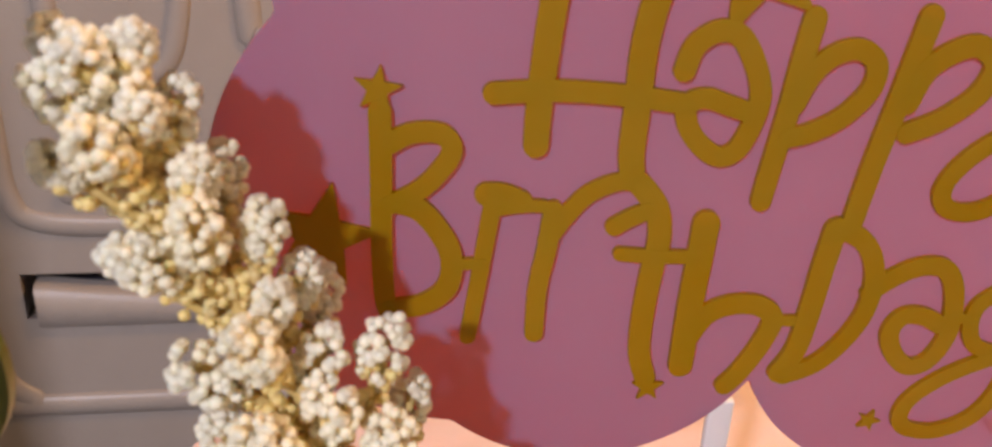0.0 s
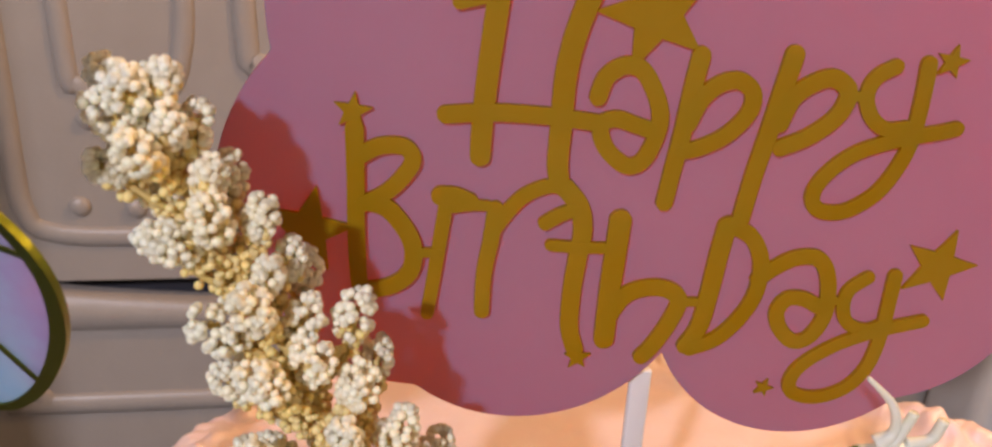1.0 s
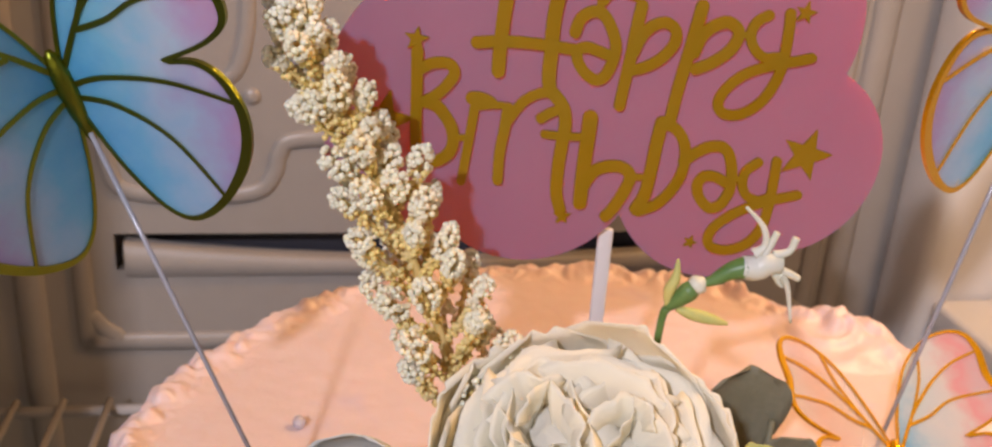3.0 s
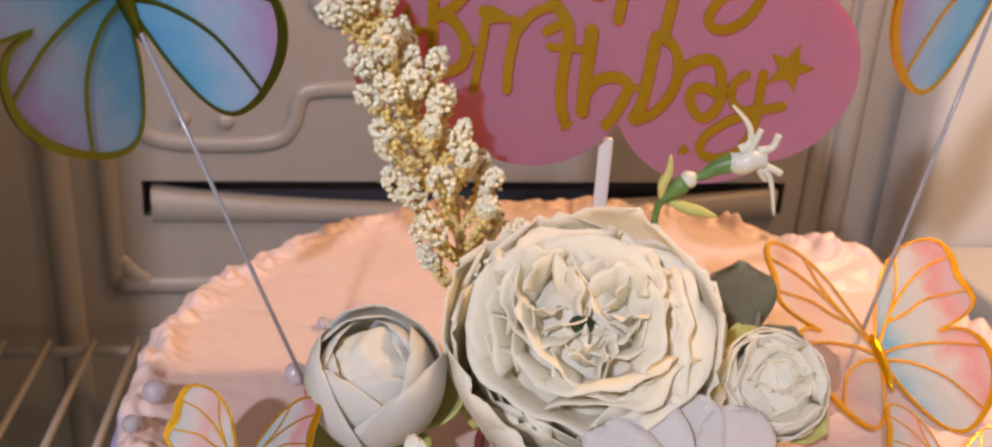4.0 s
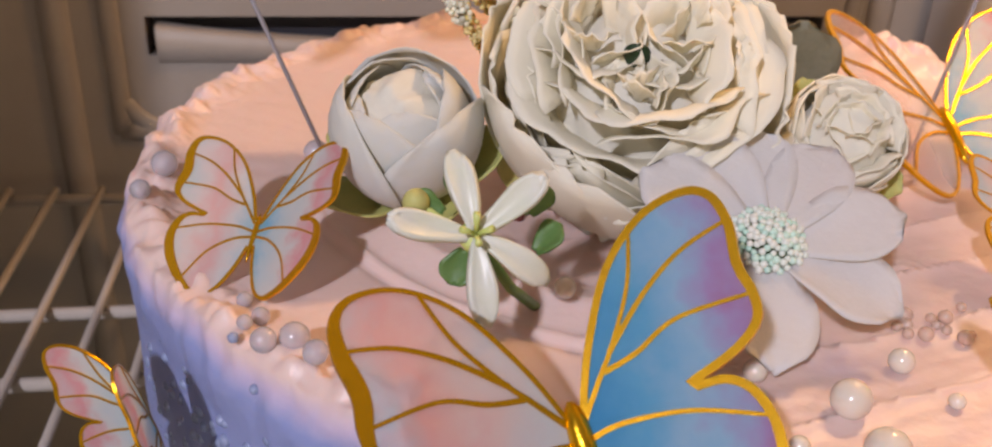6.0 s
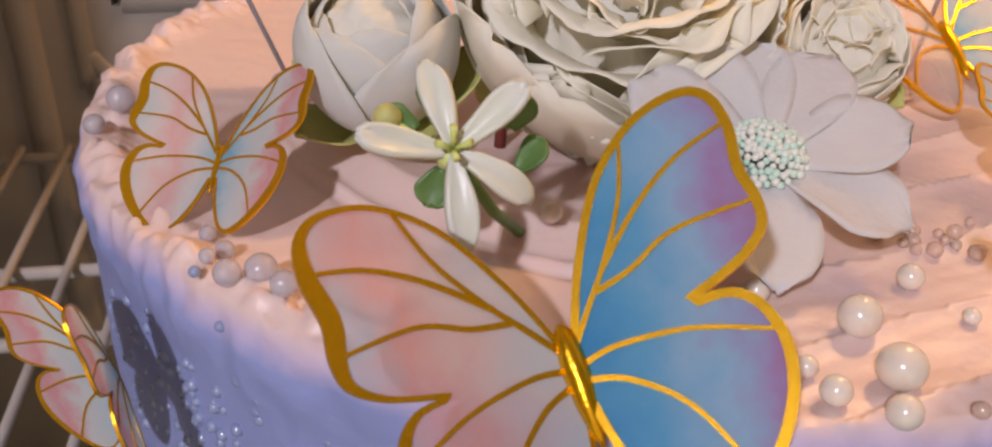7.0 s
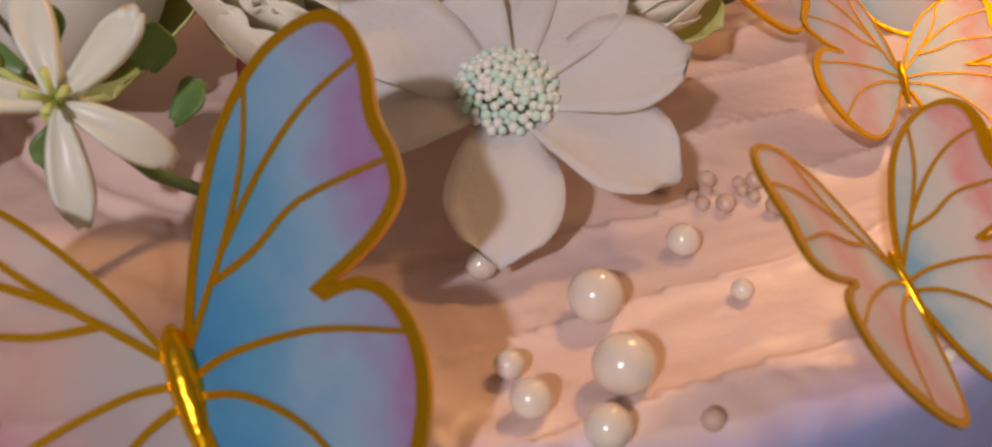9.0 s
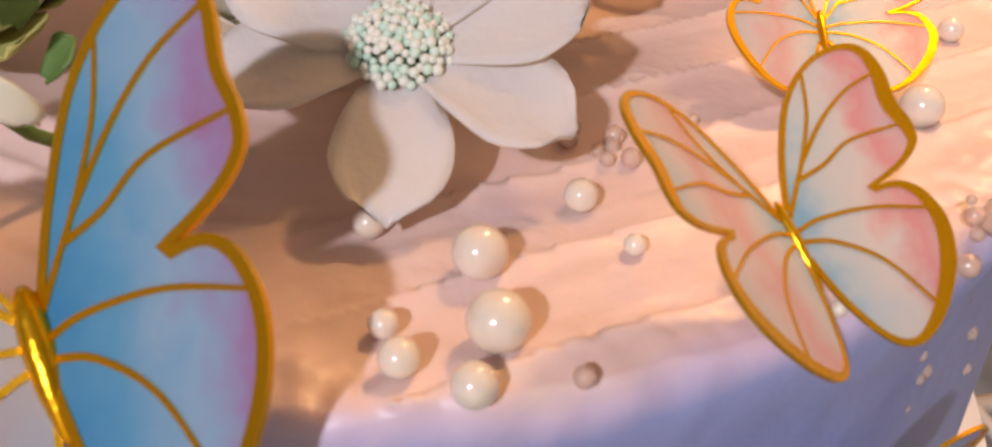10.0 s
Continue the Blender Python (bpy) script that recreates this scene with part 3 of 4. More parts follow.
letter("y", (2.2, [(29.1, 24.1), (26.7, 22.6), (25.8, 20.0), (27.0, 17.0), (29.5, 15.2), (32.5, 15.4)]), (2.3, [(33.7, 24.6), (33.9, 20.1), (33.8, 15.3), (33.1, 10.8), (30.4, 5.6), (26.1, 2.6), (22.1, 2.8), (20.8, 5.2), (22.5, 8.6), (26.3, 11.7), (32.1, 13.7), (37.5, 14.8), (39.9, 15.4)]), (1.4, [(23.6, 19.8), (25.8, 19.8)]))
letter("B", (2.5, [(-44.0, 14.1), (-43.9, 7.1), (-43.9, -0.2), (-43.6, -8.3), (-43.1, -10.4)]), (2.38, [(-43.1, 10.3), (-40.5, 11.6), (-37.3, 11.5), (-36.2, 9.5), (-37.8, 6.8), (-40.0, 4.7), (-43.1, 3.0)]), (2.63, [(-41.9, 3.4), (-39.3, 2.2), (-36.7, -1.4), (-35.9, -4.6), (-36.6, -7.7), (-39.2, -9.7), (-43.1, -10.4)]))
letter("i", (2.05, [(-31.5, 3.2), (-32.2, -2.2), (-32.9, -7.6), (-33.8, -14.2)]), (2.85, [(-32.2, 4.4), (-30.3, 4.3), (-28.3, 3.5)]), (1.56, [(-30.7, 2.6), (-28.0, 3.0), (-25.7, 3.0)]), (1.4, [(-35.7, -4.4), (-32.5, -4.3)]))
letter("r", (2.34, [(-24.6, 2.5), (-25.0, -2.0), (-25.8, -7.6), (-25.9, -13.8)]), (2.2, [(-25.1, -1.5), (-23.2, 1.6), (-20.7, 4.5), (-17.4, 6.0), (-15.0, 5.8)]))
letter("t", (2.8, [(-15.0, 5.8), (-12.8, 3.0), (-12.0, -0.8), (-12.4, -5.2), (-12.8, -10.8), (-12.7, -16.6), (-11.6, -20.4)]), (2.2, [(-17.4, 0.4), (-15.7, 1.5), (-13.8, 2.4)]), (1.74, [(-16.4, -3.1), (-12.5, -3.4), (-7.6, -3.5)]))
letter("h", (3.2, [(-6.7, 0.9), (-6.9, -4.0), (-7.2, -10.8), (-7.3, -18.7)]), (2.73, [(-7.2, -15.4), (-5.1, -11.6), (-2.1, -10.1), (1.3, -10.2), (3.4, -12.1), (2.4, -15.9), (0.3, -19.9), (-1.2, -21.8)]))
letter("D", (2.87, [(9.0, 0.1), (8.4, -4.9), (7.9, -10.6), (7.1, -16.5), (5.4, -19.9)]), (2.46, [(9.2, 0.4), (12.8, -1.5), (14.9, -5.4), (15.0, -10.6), (13.2, -15.0), (10.0, -18.7), (6.1, -20.4)]), (1.47, [(3.9, -12.4), (7.3, -12.4)]))
letter("a", (2.47, [(15.0, -8.5), (17.4, -6.5), (20.3, -5.0), (23.4, -5.0), (25.3, -7.2), (26.3, -11.1), (26.3, -15.2), (24.6, -18.6), (22.1, -19.2), (19.7, -16.9), (18.8, -14.1), (20.0, -11.9), (22.5, -11.8), (25.0, -13.1)]))
letter("y", (2.15, [(32.0, -8.3), (29.5, -10.4), (29.1, -13.4), (30.4, -16.1), (33.4, -17.3), (35.9, -16.4)]), (2.26, [(36.2, -8.0), (36.2, -12.7), (36.1, -18.2), (35.2, -23.8), (32.5, -27.8), (28.1, -29.6), (24.0, -28.8), (23.0, -26.5), (24.5, -23.5), (28.9, -20.2), (35.1, -17.6), (42.3, -15.8)]), (1.29, [(26.3, -11.6), (29.3, -12.8)]))


def star_outline(x, z, r, turn):
    return [((x + (r if k % 2 == 0 else r * 0.42) * math.sin(radians(36 * k + turn))) / 1000, (z + (r if k % 2 == 0 else r * 0.42) * math.cos(radians(36 * k + turn))) / 1000) for k in range(10)]


for x, z, r, turn in ((-4.8, 30.4, 8.2, -17), (-44.2, 16.4, 2.7, 8), (37.0, 24.9, 2.5, 10), (42.6, -6.4, 6.2, 16), (-11.0, -22.0, 2.1, 0), (19.0, -27.8, 1.7, 20), (-50.6, -1.0, 6.8, 12)):
    plate("star", star_outline(x, z, r, turn), -0.00075, -0.0001, GOLD_DULL, topper, LIFT, "gold acrylic star")


# ---- butterflies ----
WING_CTRL = ((0.02, 0.10), (0.10, 0.38), (0.25, 0.70), (0.45, 0.89), (0.66, 0.945), (0.79, 0.89), (0.845, 0.74), (0.84, 0.56), (0.875, 0.42), (0.86, 0.30), (0.74, 0.20), (0.52, 0.11),
             (0.67, 0.115), (0.78, 0.04), (0.84, -0.12), (0.82, -0.30), (0.73, -0.48), (0.58, -0.65), (0.42, -0.73), (0.28, -0.66), (0.14, -0.44), (0.04, -0.18))
VEINS = (((0.03, 0.06), (0.13, 0.22), (0.22, 0.36), (0.34, 0.60), (0.40, 0.85)), ((0.20, 0.33), (0.40, 0.54), (0.60, 0.68), (0.82, 0.75)), ((0.16, 0.25), (0.32, 0.30), (0.52, 0.40), (0.85, 0.42)),
         ((0.04, -0.02), (0.20, 0.02), (0.50, 0.01), (0.82, -0.08)), ((0.04, -0.08), (0.22, -0.12), (0.44, -0.28), (0.62, -0.58)))


def wing_rim():
    a = spline(WING_CTRL[:12], 5)
    b = spline(WING_CTRL[11:], 5)
    return [np.array(p) for p in a[:-1]] + [np.array(p) for p in b]


def wing_z(x, y, curl):
    """A soft bend of the paper away from the flat."""
    return curl * (0.30 * x * x + 0.10 * y * y)


def wing(name, parent, m, mirror, curl, mat, width, foil):
    """A wing with its printed sheet, foil rim and foil veins."""
    sx = -1 if mirror else 1
    rim = wing_rim()
    bm = bmesh.new()
    vs = [bm.verts.new((p[0], p[1], 0)) for p in rim]
    bm.faces.new(vs)
    bmesh.ops.triangulate(bm, faces=bm.faces[:])
    bmesh.ops.subdivide_edges(bm, edges=[e for e in bm.edges if not e.is_boundary], cuts=3, use_grid_fill=False)
    bmesh.ops.triangulate(bm, faces=bm.faces[:])
    P = np.array([v.co[:2] for v in bm.verts])
    F = [tuple(v.index for v in f.verts) for f in bm.faces]
    border = [(e.verts[0].index, e.verts[1].index) for e in bm.edges if e.is_boundary]
    bm.free()
    k = len(P)
    T = 0.006
    verts = [(sx * p[0], p[1], wing_z(p[0], p[1], curl) + T) for p in P] + [(sx * p[0], p[1], wing_z(p[0], p[1], curl) - T) for p in P]
    faces = F + [tuple(k + i for i in f[::-1]) for f in F] + [(a, b, k + b, k + a) for a, b in border]
    uv = [(p[0], p[1]) for p in P] * 2
    w = mesh_object(name, verts, faces, mat, parent, False, uv)
    w.matrix_basis = m

    def band(path, half, name, inner=False):
        n = len(path)
        V, Fc = [], []
        for i in range(n):
            d = path[min(i + 1, n - 1)] - path[max(i - 1, 0)]
            d = d / (np.linalg.norm(d) + 1e-9)
            nr = np.array((-d[1], d[0]))
            h = half(i / (n - 1))
            a, b = (path[i] + nr * 0.006, path[i] - nr * 2 * h) if inner else (path[i] + nr * h, path[i] - nr * h)
            for q, z in ((a, 0.013), (b, 0.013), (b, -0.013), (a, -0.013)):
                V.append((sx * q[0], q[1], wing_z(q[0], q[1], curl) + z))
        for i in range(n - 1):
            for e in range(4):
                Fc.append((4 * i + e, 4 * i + (e + 1) % 4, 4 * i + 4 + (e + 1) % 4, 4 * i + 4 + e))
        Fc += [(0, 1, 2, 3), tuple(4 * (n - 1) + e for e in range(4))]
        mesh_object(name, V, Fc, foil, w, False)

    lead, broad = (0.30 * width, 0.70 * width) if isinstance(width, float) else width
    band(rim, lambda t: lead + broad * (math.sin(math.pi * min(1, max(0, (t - 0.16) / 0.34))) ** 2 + math.sin(math.pi * min(1, max(0, (t - 0.52) / 0.40))) ** 2), "foil_rim", True)
    for v in VEINS:
        band([np.array(p) for p in spline(v, 6)], lambda t: 0.011 * (1.25 - 0.5 * t), "foil_vein")
    return w


def butterfly(at, s, XL, YL, XR, YR, label, mats, curl=0.25, width=0.026, body_r=0.04, stick=None, foil=None):
    b = thing("paper_butterfly", at, label, "butterfly", group="paper butterflies on the cake")
    mr = frame_of(XR, YR, (0, 0, 0), s)
    xl = -Vector(XL)
    ml = frame_of(xl, YL, (0, 0, 0), s)
    wing("left_wing", b, ml, True, curl, mats[0], width[0] if isinstance(width, tuple) else width, foil or GOLD)
    wing("right_wing", b, mr, False, curl, mats[1], width[1] if isinstance(width, tuple) else width, foil or GOLD)
    y = (Vector(YL).normalized() + Vector(YR).normalized()).normalized()
    zaxis = (Vector(XR).cross(Vector(YR)).normalized() + xl.cross(Vector(YL)).normalized())
    off = zaxis.normalized() * s * 0.012 if zaxis.length > 0.05 else Vector()
    pts = [y * s * k + off for k in (0.16, 0.13, 0.07, -0.03, -0.17, -0.29, -0.35)]
    v, f = tube(pts, [s * body_r * q for q in (0.25, 0.6, 0.85, 1.0, 0.85, 0.5, 0.15)], 10)
    mesh_object("body", v, f, foil or GOLD, b, label="gold foil butterfly body")
    if stick:
        v, f = tube([y * s * -0.2, Vector(stick) - Vector(at)], 0.00052, 8)
        mesh_object("stick", v, f, CLEAR_STICK, b, label="thin clear plastic stick")
    return b


butterfly((0.0117, -0.0199, 0.1223), 0.0311, (-0.842, -0.516, -0.158), (-0.469, 0.554, 0.687), (0.892, -0.158, 0.424), (-0.178, 0.739, 0.65),
          "large paper butterfly, one blue and one clear pink gold-edged wing", (WING_MIST, WING_BLUE), width=((0.008, 0.030), (0.015, 0.004)), body_r=0.06)
butterfly((-0.0423, 0.0304, 0.1251), 0.0184, (-0.992, 0.125, -0.021), (0.085, 0.776, 0.625), (0.861, -0.441, 0.254), (0.219, 0.772, 0.596),
          "small pastel pink and blue paper butterfly with gold outlines", (WING_PINK, WING_PASTEL), width=0.042, body_r=0.032)
butterfly((0.1034, 0.0883, 0.1274), 0.0318, (-0.93, -0.278, 0.241), (-0.149, 0.883, 0.446), (0.984, 0.053, 0.168), (-0.126, 0.835, 0.535),
          "pastel paper butterfly with shining gold body beside the small rose", (WING_CLEAR, WING_PASTEL), width=0.024, body_r=0.055)
butterfly((0.084, -0.0113, 0.125), 0.0195, (-0.664, -0.709, 0.236), (-0.479, 0.646, 0.594), (0.966, 0.257, 0.03), (-0.227, 0.787, 0.574),
          "grey-pink paper butterfly with dark gold outlines near the rim", (WING_PINK, WING_PASTEL), width=0.040, body_r=0.035)
butterfly((0.1026, 0.037, 0.1251), 0.0176, (-0.975, -0.033, 0.221), (0.067, 0.901, 0.429), (0.988, -0.148, 0.046), (0.125, 0.935, 0.333),
          "small pink and lilac paper butterfly with glinting gold outlines", (WING_PINK, WING_PASTEL), width=0.032, body_r=0.04)
butterfly((-0.0722, 0.0729, 0.2113), 0.0409, (-0.507, -0.81, -0.296), (-0.235, -0.428, 0.872), (0.978, -0.186, 0.097), (-0.145, -0.267, 0.953),
          "large blue and violet paper butterfly raised on a clear stick", (WING_AIRY, WING_AIRY), width=0.022, body_r=0.055, stick=(-0.0355, 0.073, 0.117), foil=GOLD_DIMMED)
butterfly((0.1139, 0.0896, 0.2265), 0.042, (-0.882, -0.461, -0.098), (-0.009, -0.192, 0.981), (0.803, 0.586, 0.109), (0.001, -0.185, 0.983),
          "large violet and blue paper butterfly raised on a clear stick", (WING_AIRY, WING_AIRY), width=0.022, body_r=0.055, stick=(0.101, 0.098, 0.117))
butterfly((-0.0555, 0.006, 0.100), 0.0185, (-0.90, 0.25, 0.35), (-0.25, 0.10, 0.95), (0.35, -0.90, 0.1), (-0.25, 0.10, 0.95),
          "small blue and pink paper butterfly pinned to the cake's side", (WING_PASTEL, WING_PASTEL), width=0.02, body_r=0.03)
butterfly((0.0918, -0.0212, 0.0872), 0.0185, (-0.87, -0.45, 0.1), (0.1, -0.2, 0.97), (0.87, 0.45, 0.1), (0.1, -0.2, 0.97),
          "blue paper butterfly with gold outline on the cake's side", (WING_BLUE, WING_BLUE), width=0.026, body_r=0.035)


# ---- flowers ----
def globe_petal(name, mat, r, lat0, lat1, half, flare, wav, seed, nu=10, nv=12, thick=0.00028):
    """A petal lying on a globe: lat measured from the base upwards, half its half-width in degrees."""
    def f(u, v):
        lat = radians(lat0 + (lat1 - lat0) * v)
        side = 2 * u - 1
        w = half * min(1, 0.45 + 1.5 * v) * math.sqrt(max(0.02, 1 - max(0, (v - 0.45) / 0.56) ** 2.4))
        lon = radians(side * w)
        edge = max(abs(side) ** 3, v ** 5)
        rr = r * (1 + flare * v ** 4 + 0.05 * edge + wav * edge * noise.noise((u * 4 + seed, v * 3, seed * 1.7)) + 0.03 * noise.noise((u * 2 + seed, v * 2, 4)))
        z = r - rr * math.cos(lat) if lat < math.pi / 2 else r - rr * math.cos(lat)
        rad = rr * math.sin(lat)
        return (rad * math.sin(lon), rad * math.cos(lon), z)
    v, fc = sheet(nu, nv, f, thick)
    me = bpy.data.meshes.new(name)
    me.from_pydata([tuple(x) for x in v], [], fc)
    me.polygons.foreach_set("use_smooth", [True] * len(me.polygons))
    me.materials.append(mat)
    return me


def flat_petal(name, mat, length, half, cup, curl, wav, seed, point=0.0, nu=8, nv=12, thick=0.0004, fold=0.0, ruffle=0.0):
    """A petal that starts at the origin and runs along y, with z its inner side."""
    def f(u, v):
        side = 2 * u - 1
        w = half * (0.28 + 0.72 * math.sin(min(1, v * 1.35) * math.pi / 2)) * math.sqrt(max(0.015, 1 - max(0, (v - 0.5) / 0.505) ** (2.6 - point)))
        a = curl * v
        y = length * (math.sin(a) / curl if curl else v)
        z = length * ((1 - math.cos(a)) / curl if curl else 0)
        e = max(abs(side) ** 2, v ** 4)
        return (side * w, y - 0.10 * half * side * side, z + cup * w * side * side + wav * e * (noise.noise((u * 3 + seed, v * 3, seed)) + ruffle * noise.noise((u * 7 + seed, v * 1.5, seed + 3))) - fold * half * math.exp(-(side / 0.25) ** 2) * v * (1 - 0.6 * v))
    v, fc = sheet(nu, nv, f, thick)
    me = bpy.data.meshes.new(name)
    me.from_pydata([tuple(x) for x in v], [], fc)
    me.polygons.foreach_set("use_smooth", [True] * len(me.polygons))
    me.materials.append(mat)
    return me


def ruff_petal(name, mat, rho, half, top, depth, flare, wav, seed, nu=16, nv=9, thick=0.00016):
    """A standing petal round an upright axis: its foot deep in the flower, its wavy rim at the height top."""
    def f(u, v):
        side = 2 * u - 1
        lon = radians(side * half * (0.55 + 0.45 * math.sin(v * math.pi / 2)))
        e = v * v
        wave = wav * e * (noise.noise((u * 3.2 + seed, v, seed * 1.3)) + 0.22 * noise.noise((u * 8 + seed, v, seed * 2.1)))
        rad = rho * (0.72 + 0.28 * v) + flare * v ** 4 + wave + 0.0016 * e * abs(side) ** 3
        drop = (0.30 * abs(side) ** 2.6 + 0.10 * noise.noise((u * 5 + seed, 3, 1))) * depth
        z = top - depth * (1 - v) - drop * v - 0.25 * flare * v ** 6
        return (rad * math.sin(lon), rad * math.cos(lon), z)
    v, fc = sheet(nu, nv, f, thick)
    me = bpy.data.meshes.new(name)
    me.from_pydata([tuple(x) for x in v], [], fc)
    me.polygons.foreach_set("use_smooth", [True] * len(me.polygons))
    me.materials.append(mat)
    return me


def rosette(parent, mat, dome, height, rings, seed, at=(0, 0), stretch=1.0, dip=0.0):
    """Rings of standing petals whose rims lie on a dome: (radius, count, half width in degrees, depth, flare, wave)."""
    r = random.Random(seed)
    for k, (rho, n, half, depth, flare, wav) in enumerate(rings):
        far = math.hypot(at[0], at[1]) * 0.7 + rho
        top = height + math.sqrt(max(0.0, dome * dome - far * far)) - dip * math.exp(-(far / (0.3 * dome)) ** 2)
        data = [ruff_petal("petal", mat, rho, half * r.uniform(0.85, 1.15), top, depth, flare, wav, seed + 7.1 * k + 2.3 * q) for q in range(3)]
        for i in range(n):
            m = pose(at[0], at[1], r.uniform(-0.0008, 0.0008), 0, 0, 0) @ Matrix.Diagonal((1, stretch, 1, 1)) @ pose(0, 0, 0, 0, 0, 360 * i / n + 31 * k + r.uniform(-9, 9))
            share("petal", data[i % 3], parent, m @ pose(0, 0, 0, r.uniform(-3, 3), r.uniform(-3, 3), 0))


def petal_core(parent, r, at, seed):
    """An added lumpy ivory filler ball that closes the flower between the outer petals and keeps the gaps light."""
    bm = bmesh.new()
    bmesh.ops.create_icosphere(bm, subdivisions=4, radius=r)
    for v in bm.verts:
        n = v.co.normalized()
        v.co *= 1 + 0.16 * noise.noise((n.x * 3.2 + seed, n.y * 3.2, n.z * 2)) + 0.07 * abs(noise.noise((n.x * 8, n.y * 8 + seed, n.z * 8)))
    part("filler_core", bm, IVORY, parent).matrix_basis = pose(*at)


def peony():
    axis = Vector((-0.05, -0.60, 0.80)).normalized()
    base = Vector((0.0265, 0.0690, 0.1245))
    p = thing("peony", towards(axis, base), "large open ivory silk peony with ruffled petals on the cake", "flower")
    outer = [globe_petal("petal", IVORY, 0.0250, 12, 98 + 8 * k, 44, 0.12, 0.07, k * 3.1 + 1, nu=14) for k in range(4)]
    mid = [globe_petal("petal", IVORY, 0.0218, 15, 110 + 6 * k, 38, 0.04, 0.09, k * 2.3 + 20, nu=14) for k in range(4)]
    for ring, (data, n, turn) in enumerate(((outer, 7, 0), (outer, 7, 25), (mid, 7, 10), (mid, 6, 37))):
        for k in range(n):
            j = rng.uniform(-6, 6)
            share("petal", data[(k + ring) % 4], p, pose(0, 0, 0.0012 * ring, rng.uniform(-5, 5), rng.uniform(-5, 5), 360 * k / n + turn + j))
    # common rings of ruffled petals, then two packed bunches either side of the opening
    rings = ((0.0200, 6, 46, 0.010, 0.0026, 0.0034), (0.0170, 6, 46, 0.010, 0.0020, 0.0036), (0.0138, 5, 50, 0.009, 0.0016, 0.0036))
    rosette(p, IVORY, 0.0240, 0.0245, rings, 5)
    bunch = ((0.0088, 4, 56, 0.008, 0.0010, 0.0030), (0.0060, 4, 52, 0.008, 0.0008, 0.0028), (0.0030, 3, 58, 0.007, 0.0004, 0.0018))
    rosette(p, IVORY, 0.0234, 0.0245, bunch, 11, (-0.0072, 0.0030), 1.35, 0.001)
    rosette(p, IVORY, 0.0234, 0.0240, bunch, 17, (0.0068, 0.0035), 1.2, 0.001)
    rosette(p, IVORY, 0.0228, 0.0235, bunch[1:], 23, (0.0005, -0.0085), 0.8, 0.0015)
    # green glimpse in the opening, near black to carry the hole's shade
    bm = bmesh.new()
    bmesh.ops.create_icosphere(bm, subdivisions=2, radius=0.006)
    o = part("heart", bm, SHADED_GREEN, p, "green centre of the petals, darkened for the shade of the opening")
    o.matrix_basis = pose(-0.001, -0.0025, 0.0405) @ Matrix.Diagonal((0.45, 0.28, 0.6, 1))
    petal_core(p, 0.0172, (0, 0, 0.0225), 4.0)
    # two low petals hanging over the icing
    low = flat_petal("petal", IVORY, 0.026, 0.0155, 0.25, -0.5, 0.003, 77, 0.0)
    for az, el in ((168, 2), (215, 6), (120, 8), (255, 5)):
        share("petal", low, p, pose(0, 0, 0.004, 0, 0, az) @ pose(0, 0.004, 0, 40 + el, 0, 0))
    return p


peony()


def bud(name, at, axis, r, label, mats, tops, turn=0.0, sepals=True):
    b = thing(name, towards(axis, at), label, "flower")
    for ring, (top, n, k) in enumerate(tops):
        data = [globe_petal("petal", mats, r * (1 - 0.07 * ring), 8, top + 7 * q, 70 - 3 * ring, -0.04 + 0.01 * ring, 0.03, q * 3.3 + ring * 9 + k, nu=12) for q in range(2)]
        for i in range(n):
            share("petal", data[i % 2], b, pose(0, 0, r * 0.05 * ring, rng.uniform(-3, 3), rng.uniform(-3, 3), 360 * i / n + 40 * ring + turn))
    petal_core(b, r * 0.70, (0, 0, r * 0.96), 9.0 + turn)
    if sepals:
        leaf = flat_petal("sepal", SEPAL, r * 1.25, r * 0.50, 0.3, 0.5, 0.0012, 5 + turn, 0.5)
        for i in range(5):
            share("sepal", leaf, b, pose(0, 0, -0.0012, 0, 0, 72 * i + turn) @ pose(0, r * 0.25, 0, 14, 0, 0))
    return b


bud("rose_bud", (-0.0160, 0.052, 0.1265), (-0.10, -0.42, 0.90), 0.0142, "closed ivory silk rose bud with yellow-green sepals on the cake", SHADED_SILK, ((128, 3, 1), (136, 3, 2), (143, 3, 3), (150, 2, 4)))
small = bud("small_rose", (0.0665, 0.062, 0.1295), (0.0, -0.72, 0.70), 0.0118, "small half-open ivory silk rose on the cake", IVORY, ((104, 5, 5), (112, 5, 6), (118, 4, 7)), 20)
rosette(small, IVORY, 0.0104, 0.0115, ((0.0082, 5, 46, 0.007, 0.0006, 0.0010), (0.0064, 4, 54, 0.007, 0.0005, 0.0011), (0.0046, 4, 54, 0.006, 0.0004, 0.0011), (0.0027, 3, 64, 0.006, 0.0002, 0.0009)), 31)


